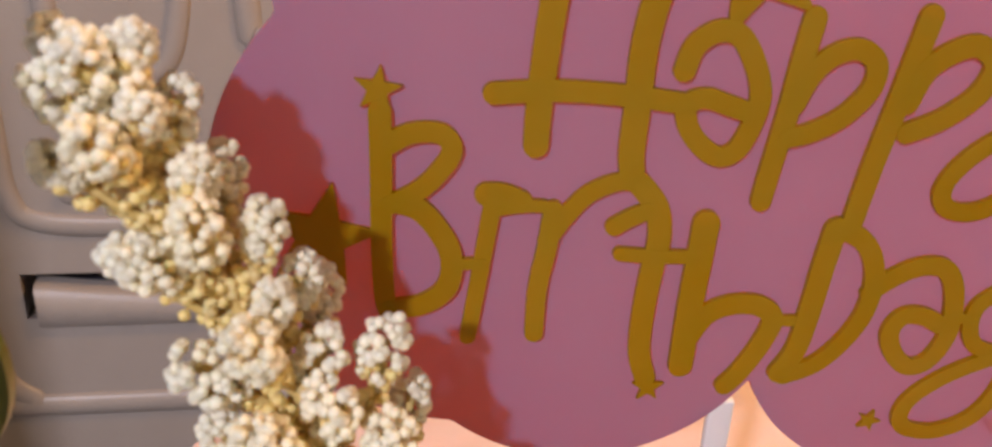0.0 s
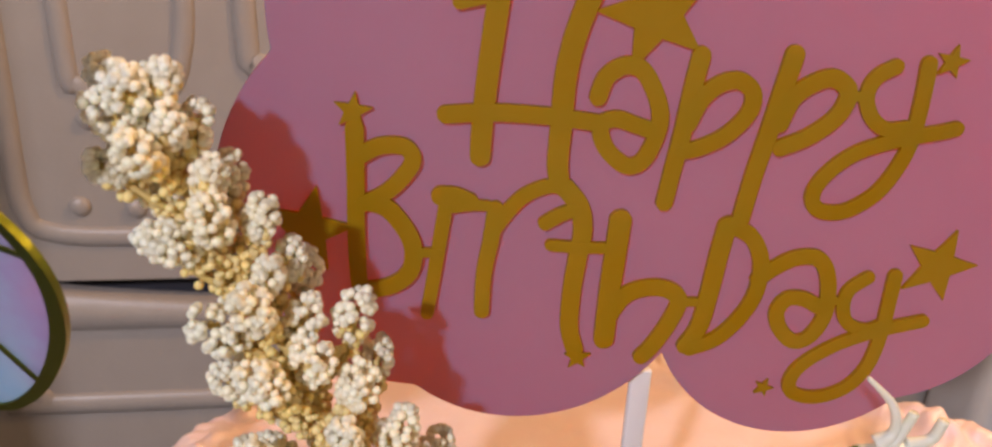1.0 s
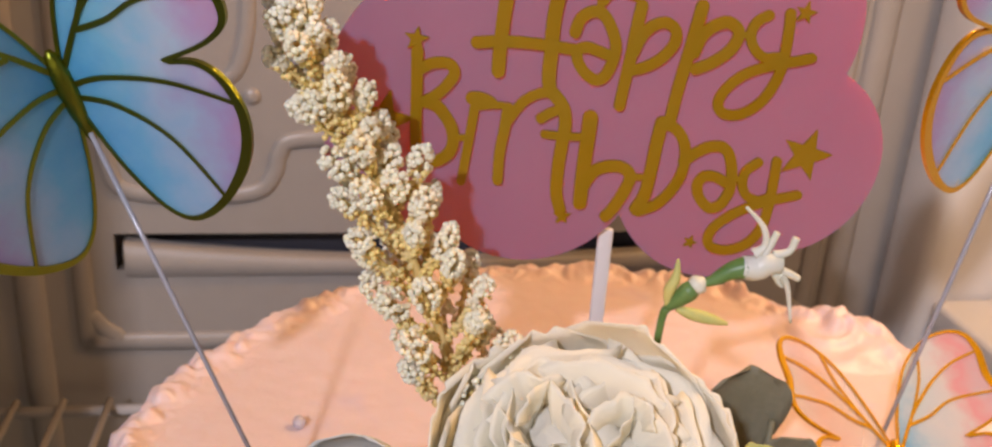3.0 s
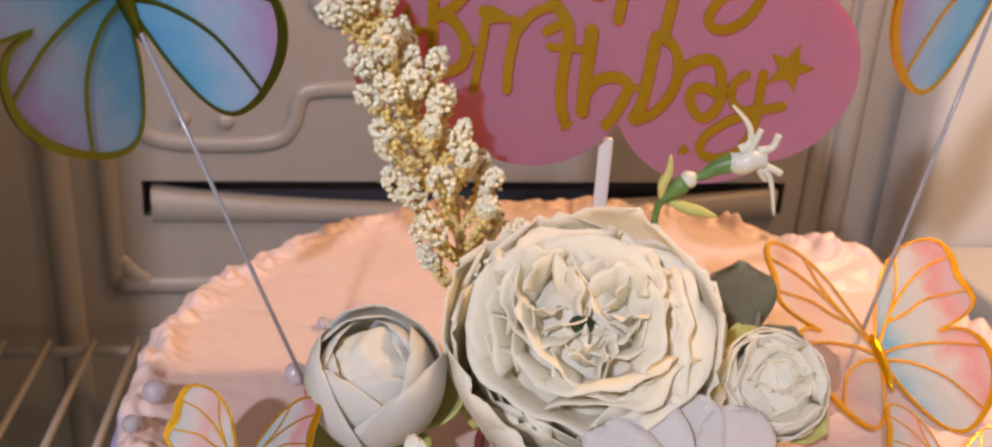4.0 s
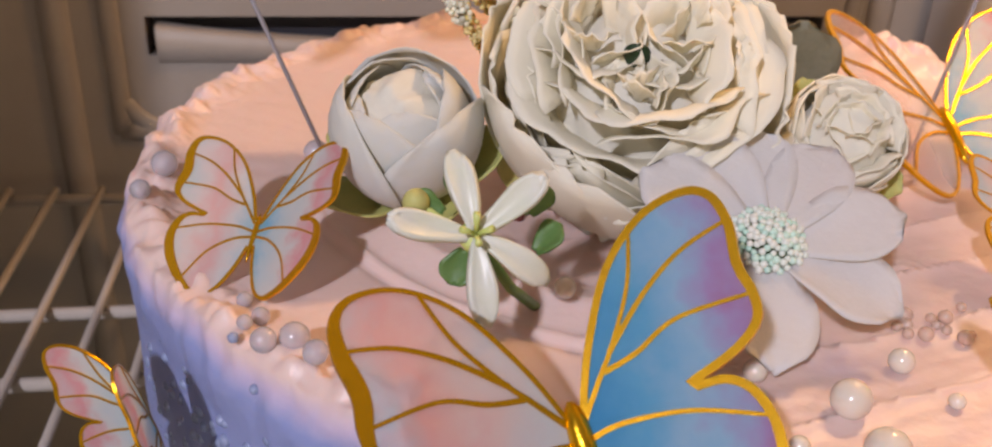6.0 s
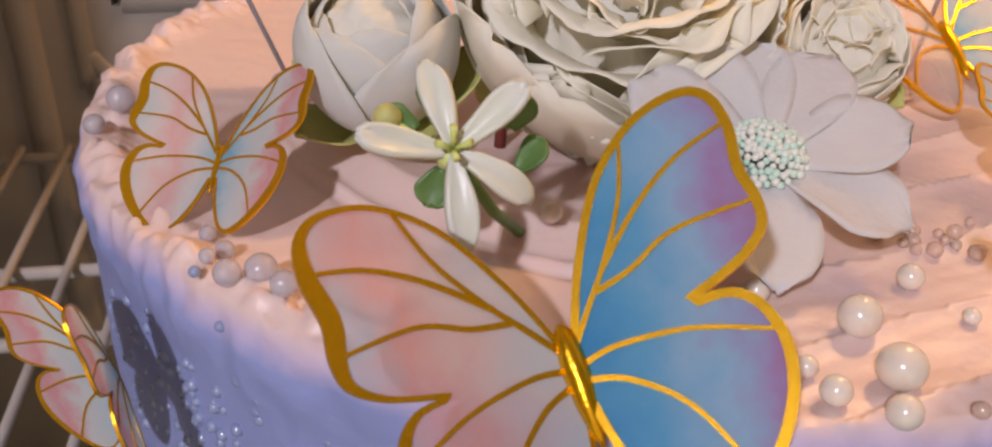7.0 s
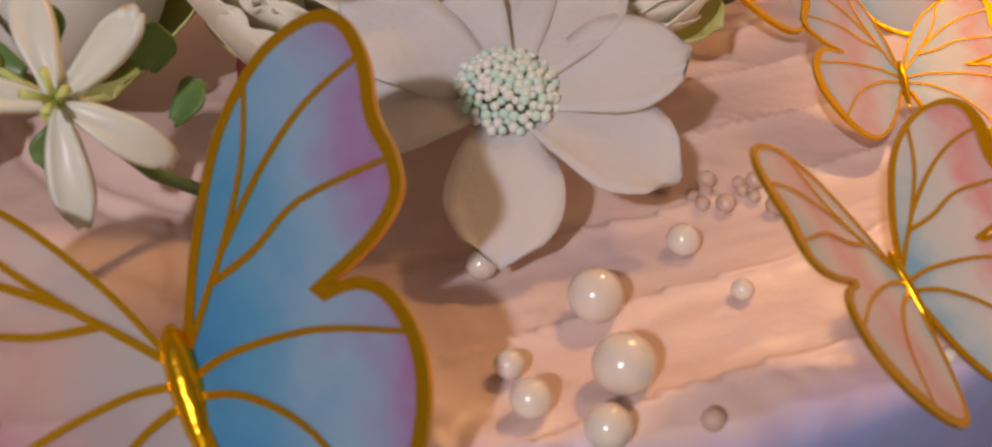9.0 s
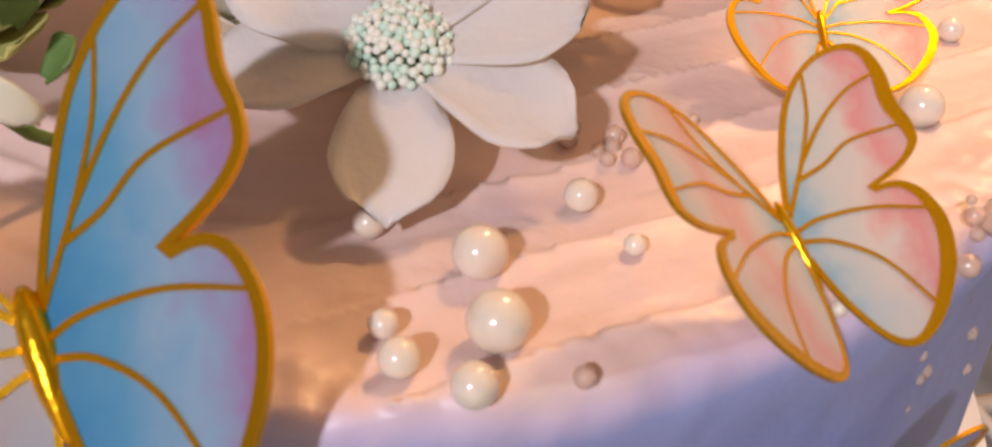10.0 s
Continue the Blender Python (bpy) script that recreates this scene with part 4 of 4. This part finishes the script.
def daisy():
    c = Vector((0.0445, 0.0195, 0.1325))
    axis = Vector((0.02, -0.50, 0.86)).normalized()
    d = thing("daisy", towards(axis, c), "lilac-white silk daisy with a mint beaded centre on the cake", "flower")
    data = [flat_petal("petal", DAISY_WHITE, 0.0215, 0.0074, 0.10, -0.22, 0.0016, k * 2.9, 0.0, fold=0.10) for k in range(4)]
    for k, az in enumerate((2, 38, 80, 124, 186, 262, 300, 332)):
        share("petal", data[k % 4], d, pose(0, 0, -0.0012 + 0.0004 * (k % 2), 0, 0, -az) @ pose(0, 0.0025, 0, rng.uniform(6, 16), rng.uniform(-8, 8), 0))
    spots = []
    for k in range(120):
        a, t = k * 2.39996, math.sqrt((k + 0.5) / 120)
        spots.append(((0.0064 * t * math.cos(a) + rng.uniform(-0.0002, 0.0002), 0.0064 * t * math.sin(a) + rng.uniform(-0.0002, 0.0002), 0.0026 * (1 - t * t) + rng.uniform(-0.0002, 0.0003)), rng.uniform(0.00052, 0.00078)))
    rng.shuffle(spots)
    for mat, some, words in ((WHITE_BEAD, spots[:78], "white beads of the flower centre"), (MINT, spots[78:], "mint beads of the flower centre")):
        v, f = many_balls(some, ROUND_V, ROUND_F)
        tagged(mesh_object("bead_centre", v, f, mat, d, label=words), kind="stuff")
    bm = bmesh.new()
    bmesh.ops.create_cone(bm, cap_ends=True, segments=20, radius1=0.004, radius2=0.0058, depth=0.0035)
    part("receptacle", bm, LEAF, d).matrix_basis = pose(0, 0, -0.0019)
    return d


daisy()


def star_flower():
    c = Vector((-0.0034, 0.0030, 0.1402))
    axis = Vector((0.05, -0.75, 0.66)).normalized()
    s = thing("white_star_flower", towards(axis, c), "waxy white six-petalled flower with green leaves on the cake", "flower")
    data = [flat_petal("petal", WAXY, 0.0130, 0.0022, 0.35, (0.35, -0.6, -1.0)[k], 0.0006, k * 3.7 + 2, -0.9, thick=0.0010) for k in range(3)]
    for k, (az, el) in enumerate(((52, 14), (-15, 16), (120, 10), (-84, 10), (173, 6))):
        share("petal", data[k % 3], s, pose(0, 0, 0, 0, 0, -az) @ pose(0, 0.0006, 0, el, 0, 0))
    for k in range(4):
        v, f = tube([(0, 0, 0), (0.001 * math.cos(k * 1.6), 0.001 * math.sin(k * 1.6), 0.0025), (0.0022 * math.cos(k * 1.6), 0.0022 * math.sin(k * 1.6), 0.0042)], [0.0005, 0.0004, 0.0006], 7)
        mesh_object("stamen", v, f, LIME, s)
    bm = bmesh.new()
    bmesh.ops.create_icosphere(bm, subdivisions=2, radius=0.0026)
    part("throat", bm, LIME, s, "lime green flower throat").matrix_basis = pose(0, 0, -0.0008) @ Matrix.Diagonal((1, 1, 0.6, 1))
    foot = s.matrix_basis.inverted() @ Vector((0.008, 0.020, TOP))
    v, f = tube([(0, 0, -0.002), (foot * 0.5 + Vector((0, -0.002, 0)))[:], foot[:]], 0.0009, 8)
    mesh_object("stem", v, f, LEAF, s, label="dark green stem")
    bm = bmesh.new()
    bmesh.ops.create_icosphere(bm, subdivisions=3, radius=0.0021)
    side = s.matrix_basis.inverted() @ Vector((-0.0125, 0.0085, 0.1425))
    part("side_bud", bm, SEPAL, s, "lime yellow flower bud").matrix_basis = Matrix.Translation(side) @ Matrix.Diagonal((1, 1, 1.25, 1))
    v, f = tube([side[:], (side * 0.55 + Vector((0, 0, -0.0012)))[:], (0, 0, -0.002)], 0.0005, 7)
    mesh_object("bud_stalk", v, f, LIME, s)
    leaf = flat_petal("leaf", LEAF, 0.0058, 0.0027, 0.3, 0.3, 0.0006, 9, 0.2)
    for at, aim, roll in (((-0.0085, 0.008, 0.141), (-0.8, 0.1, 0.25), 0), ((-0.006, 0.009, 0.143), (-0.1, 0.3, 0.8), 20), ((0.0045, 0.009, 0.141), (0.30, 0.1, 0.9), 20), ((0.006, 0.010, 0.134), (0.7, 0.3, 0.6), -30), ((-0.005, 0.006, 0.136), (-0.3, -0.1, -0.8), 0)):
        m = s.matrix_basis.inverted() @ frame_of(Vector(aim).cross(Vector((0, -0.8, 0.6))), aim, at)
        share("leaf", leaf, s, m @ pose(0, 0, 0, 0, roll, 0))
    return s


star_flower()


def spray():
    """The dried berry spray that leans to its tip above the cake's back."""
    base = Vector((0.003, 0.073, 0.117))
    d = thing("dried_berry_spray", base, "tall dried spray of tiny cream berries on straw stems", "dried flower")
    spine = [Vector(p) for p in spline(((0, 0, 0), (-0.0015, 0.002, 0.022), (-0.0050, 0.003, 0.041), (-0.0115, 0.004, 0.059), (-0.0195, 0.005, 0.076), (-0.0285, 0.006, 0.092), (-0.0355, 0.006, 0.107)), 8)]
    v, f = tube(spine, [0.0013 - 0.0009 * i / len(spine) for i in range(len(spine))], 8)
    mesh_object("main_stem", v, f, STRAW, d)
    r = random.Random(21)
    count = 58
    for k in range(count):
        t = 0.14 + 0.86 * ((k + 0.5) / count) ** 0.9
        i = min(int(t * (len(spine) - 1)), len(spine) - 2)
        p = spine[i]
        along = (spine[i + 1] - spine[i]).normalized()
        a = k * 2.39996
        out = (Vector((math.cos(a) + 0.20, math.sin(a) * 0.70, 0.10))).normalized()
        ln = (0.0265 - 0.0195 * t) * r.uniform(0.6, 1.1)
        tip = p + out * ln * 0.66 + along * ln * 0.70
        mid = p + out * ln * 0.36 + along * ln * 0.28
        path = [Vector(q) for q in spline((p, mid, tip), 10)]
        aim = (path[-1] - path[-4]).normalized()
        v, f = tube(path, 0.0005, 6)
        b = mesh_object("branchlet", v, f, STRAW, d)
        outer, inner = [], []
        wide = r.uniform(0.0019, 0.0030) * (1.08 - 0.32 * t)
        for q in range(r.randint(58, 76)):
            j = Vector((r.gauss(0, 1), r.gauss(0, 1), r.gauss(0, 1))).normalized()
            j = j * r.uniform(0.8, 1.08) * wide + aim * j.dot(aim) * wide * 0.55
            outer.append((tip - aim * wide * 0.5 + j, r.uniform(0.00050, 0.00074)))
        for q in range(40):
            u = r.random() ** 0.8 * 0.8
            c = path[int(u * (len(path) - 1) + 0.5)]
            j = Vector((r.gauss(0, 1), r.gauss(0, 1), r.gauss(0, 1))).normalized() * r.uniform(0.7, 1.0) * (0.0010 + 0.0010 * u)
            inner.append((c + j, r.uniform(0.00055, 0.00080)))
        v, f = many_balls(outer, ROUND_V, ROUND_F)
        tagged(mesh_object("berry_head", v, f, BEAD, b, label="dense head of tiny white berries"), kind="stuff")
        v, f = many_balls(inner)
        tagged(mesh_object("husk", v, f, HUSK, b, label="straw-coloured husks near the stem"), kind="stuff")
    return d


spray()


def freesia():
    at = Vector((0.042, 0.080, 0.157))
    z = thing("white_bell_flower", at, "small white tubular flower with green base behind the peony", "flower")

    def limb(name, points, radii, mat, label="", sides=10):
        P = spline(points, 5)
        R = [float(q[0]) for q in spline([(q,) for q in radii], 5)]
        v, f = tube(P, R, sides)
        return mesh_object(name, v, f, mat, z, label=label)

    limb("stem", ((-0.001, 0.0, -0.038), (0.0, 0.0, 0.004), (0.001, 0.0, 0.011)), (0.0008, 0.0008, 0.0009), LEAF)
    limb("bud_tube", ((0.001, 0.0, 0.011), (0.003, 0.0, 0.013), (0.005, 0.0, 0.015), (0.006, 0.0, 0.016)), (0.0009, 0.0016, 0.0021, 0.0017), LEAF, "green flower bud")
    limb("bud_tip", ((0.006, 0.0, 0.016), (0.007, 0.0, 0.017), (0.008, 0.0, 0.018)), (0.0019, 0.0020, 0.0006), WAXY, "white tip of the bud")
    limb("side_bud", ((0.001, 0.0, 0.011), (0.001, 0.0, 0.015), (0.002, 0.0, 0.018), (0.002, 0.0, 0.022)), (0.0004, 0.0012, 0.0010, 0.0003), SEPAL, "thin olive bud")
    limb("side_bud", ((0.003, 0.0, 0.011), (0.006, 0.0, 0.01), (0.01, 0.0, 0.009), (0.014, 0.0, 0.008)), (0.0006, 0.0013, 0.0013, 0.0004), SEPAL, "thin olive bud")
    limb("bell", ((0.008, 0.0, 0.017), (0.01, 0.0, 0.018), (0.013, 0.0, 0.02), (0.016, 0.0, 0.021)), (0.0008, 0.0013, 0.0019, 0.0024), LEAF, "green base of the flower tube", 14)
    limb("bell_mouth", ((0.015, 0.0, 0.021), (0.018, 0.0, 0.021), (0.02, 0.0, 0.022), (0.023, 0.0, 0.022)), (0.0023, 0.0026, 0.0025, 0.0017), WAXY, "white flower mouth", 14)
    for points, radii in ((((0.017, 0.0, 0.024), (0.019, 0.0, 0.026), (0.018, 0.0, 0.03), (0.014, 0.0, 0.034)), (0.0013, 0.0008, 0.0006, 0.0003)), (((0.019, 0.0, 0.024), (0.02, 0.0, 0.026), (0.021, 0.0, 0.029)), (0.0010, 0.0008, 0.0007)), (((0.021, 0.0, 0.024), (0.024, 0.0, 0.025), (0.025, 0.0, 0.028)), (0.0010, 0.0008, 0.0008)),
                          (((0.022, 0.0, 0.021), (0.025, 0.0, 0.02), (0.027, 0.0, 0.019)), (0.0010, 0.0008, 0.0007)), (((0.023, 0.0, 0.02), (0.025, 0.0, 0.017), (0.027, 0.0, 0.009)), (0.0009, 0.0006, 0.0003)), (((0.022, 0.0, 0.02), (0.023, 0.0, 0.018), (0.024, 0.0, 0.017)), (0.0009, 0.0006, 0.0003))):
        limb("petal", points, radii, WAXY)
    return z


freesia()


def eucalyptus():
    z = thing("olive_leaf_sprig", (0.070, 0.082, 0.119), "dark olive-grey silk leaves behind the small rose", "leaves")
    v, f = tube([(0, 0, -0.002), (0, 0.001, 0.010), (0.001, 0.003, 0.020)], 0.0008, 7)
    mesh_object("stem", v, f, OLIVE, z)
    for at, aim, ln, hw, nrm in (((-0.006, 0.004, 0.006), (0.05, 0.25, 1.0), 0.026, 0.0105, (0.15, -1, 0.2)), ((0.002, -0.004, 0.004), (0.35, 0.15, 0.9), 0.017, 0.0085, (-0.1, -1, 0.3)), ((0.010, 0.0, 0.002), (0.9, 0.1, 0.5), 0.014, 0.007, (0.1, -0.6, 0.8))):
        leaf = flat_petal("leaf", OLIVE, ln, hw, 0.15, 0.35, 0.002, ln * 700, -1.0)
        share("leaf", leaf, z, frame_of(Vector(aim).cross(Vector(nrm)), aim, at))
    return z


eucalyptus()

# ---- pearls ----
PEARLS = (
    (0.0530, -0.0058, 3.8), (0.0544, -0.0175, 4.0), (0.0518, -0.0255, 2.3), (0.0448, -0.0212, 2.1), (0.0430, -0.0152, 1.6), (0.0406, 0.0018, 1.9), (0.0654, 0.0068, 2.1), (0.0702, -0.0034, 1.3), (0.0118, 0.0188, 1.9),
    (-0.0689, 0.0639, 3.4), (-0.0693, 0.0498, 2.0), (-0.0400, 0.0787, 2.8), (-0.0379, 0.1070, 1.7), (-0.0351, 0.0009, 2.1), (-0.0308, 0.0030, 2.5), (-0.0396, 0.0077, 1.3), (-0.0382, 0.0123, 1.6), (-0.0419, 0.0171, 1.4), (-0.0266, -0.0026, 2.0),
    (0.1125, 0.0227, 3.6), (0.1276, 0.0483, 2.0), (0.0892, -0.0150, 0.9),
)
ball = ball_data("pearl", PEARL, 1.0, 3)
BLUISH = material("bluish_pearl", (0.72, 0.68, 0.74), rough=0.10, coat=0.8, noise_scale=80, noise_amount=0.05, sss=0.2, transmit=0.5)
cool_ball = ball_data("pearl", BLUISH, 1.0, 3)
PEARL_LABEL = {True: "large glossy ivory pearl on the icing", False: "small glossy ivory sugar pearl on the icing"}
for x, y, r in PEARLS:
    r *= 0.82 if r > 3 else 1.0
    h = cake_top(x - CX, y - CY)
    o = new("pearl", cool_ball if x < -0.025 else ball)
    o.matrix_basis = Matrix.Translation((x, y, TOP + h + r * 0.00088)) @ Matrix.Scale(r * 0.001, 4)
    tagged(o, "clear bluish sugar pearl on the icing" if x < -0.025 else PEARL_LABEL[r > 3], "pearl", "pearls on the cake")
# small beads near the daisy
tiny = ball_data("sugar_bead", CLEAR_PEARL, 1.0, 2)
for k in range(17):
    x, y = 0.0725 + rng.gauss(0, 0.0055), 0.0185 + rng.gauss(0, 0.0035)
    r = rng.uniform(0.8, 1.4)
    o = new("sugar_bead", tiny)
    o.matrix_basis = Matrix.Translation((x, y, TOP + cake_top(x - CX, y - CY) + r * 0.0008)) @ Matrix.Scale(r * 0.001, 4)
    tagged(o, "tiny clear pink sugar bead on the icing", "bead", "sugar beads on the cake")


def side_beads(name, a0, a1, z0, z1, n, mat, seed, label):
    r = random.Random(seed)
    spots = []
    for k in range(n):
        a = radians(r.gauss((a0 + a1) / 2, (a1 - a0) / 3.6))
        z = r.gauss((z0 + z1) / 2, (z1 - z0) / 3)
        rr = CR * 1.004 * (1 + 0.012 * noise.noise((math.cos(a) * 3, math.sin(a) * 3, 9)))
        s = r.uniform(0.0006, 0.0013)
        spots.append(((CX + rr * math.cos(a), CY + rr * math.sin(a), z), s))
    v, f = many_balls(spots, ROUND_V, ROUND_F)
    return tagged(mesh_object(name, v, f, mat), label, "beads", kind="stuff")


side_beads("side_sugar_beads", 205, 245, 0.075, 0.104, 140, BLUE_PEARL, 3, "cluster of tiny blue sugar beads pressed into the cake's side")
side_beads("rim_sugar_beads", 300, 335, 0.095, 0.122, 90, CLEAR_PEARL, 5, "cluster of clear sugar beads along the cake's rim")
for a, z, r in ((-52, 0.1195, 2.0), (-49, 0.1170, 1.7), (-50, 0.1125, 1.9), (-47, 0.1185, 1.5), (-45, 0.1150, 3.4), (-44, 0.1205, 1.4), (-54, 0.1150, 1.5), (-56, 0.1120, 1.2), (-58, 0.1175, 1.6), (-42, 0.1165, 1.6)):
    o = new("sugar_bead", tiny)
    rr = CR * 1.016
    o.matrix_basis = Matrix.Translation((CX + rr * math.cos(radians(a)), CY + rr * math.sin(radians(a)), z)) @ Matrix.Scale(r * 0.001, 4)
    tagged(o, "clear sugar pearl pressed into the cake's rim", "bead", "sugar beads on the cake")

RED = material("red_sugar", (0.45, 0.06, 0.04), rough=0.4, noise_scale=200, noise_amount=0.1)
rb = new("red_bead", ball_data("red_bead", RED, 1.0, 2))
rb.matrix_basis = Matrix.Translation((-0.0355, 0.0722, TOP + cake_top(-0.0355 - CX, 0.0722 - CY) + 0.0011)) @ Matrix.Scale(0.0014, 4)
tagged(rb, "tiny red bead at the foot of the clear stick", "bead")
BROWN = material("dark_red_stem", (0.16, 0.035, 0.025), rough=0.5, noise_scale=200, noise_amount=0.05)
st = thing("cut_flower_stem", (0.0045, 0.052, TOP), "short dark red cut stem between bud and peony", "stem")
v, f = tube([(0, 0, -0.002), (0.0004, 0.0, 0.005), (0.0015, 0.001, 0.011)], [0.0012, 0.0011, 0.0008], 8)
mesh_object("stalk", v, f, BROWN, st)
leafy = flat_petal("leaf", SEPAL, 0.010, 0.0034, 0.3, 0.5, 0.0008, 31, 0.4)
share("leaf", leafy, st, frame_of((0.9, 0.1, 0.1), (-0.25, 0.2, 0.9), (0.0, 0.002, 0.006)))
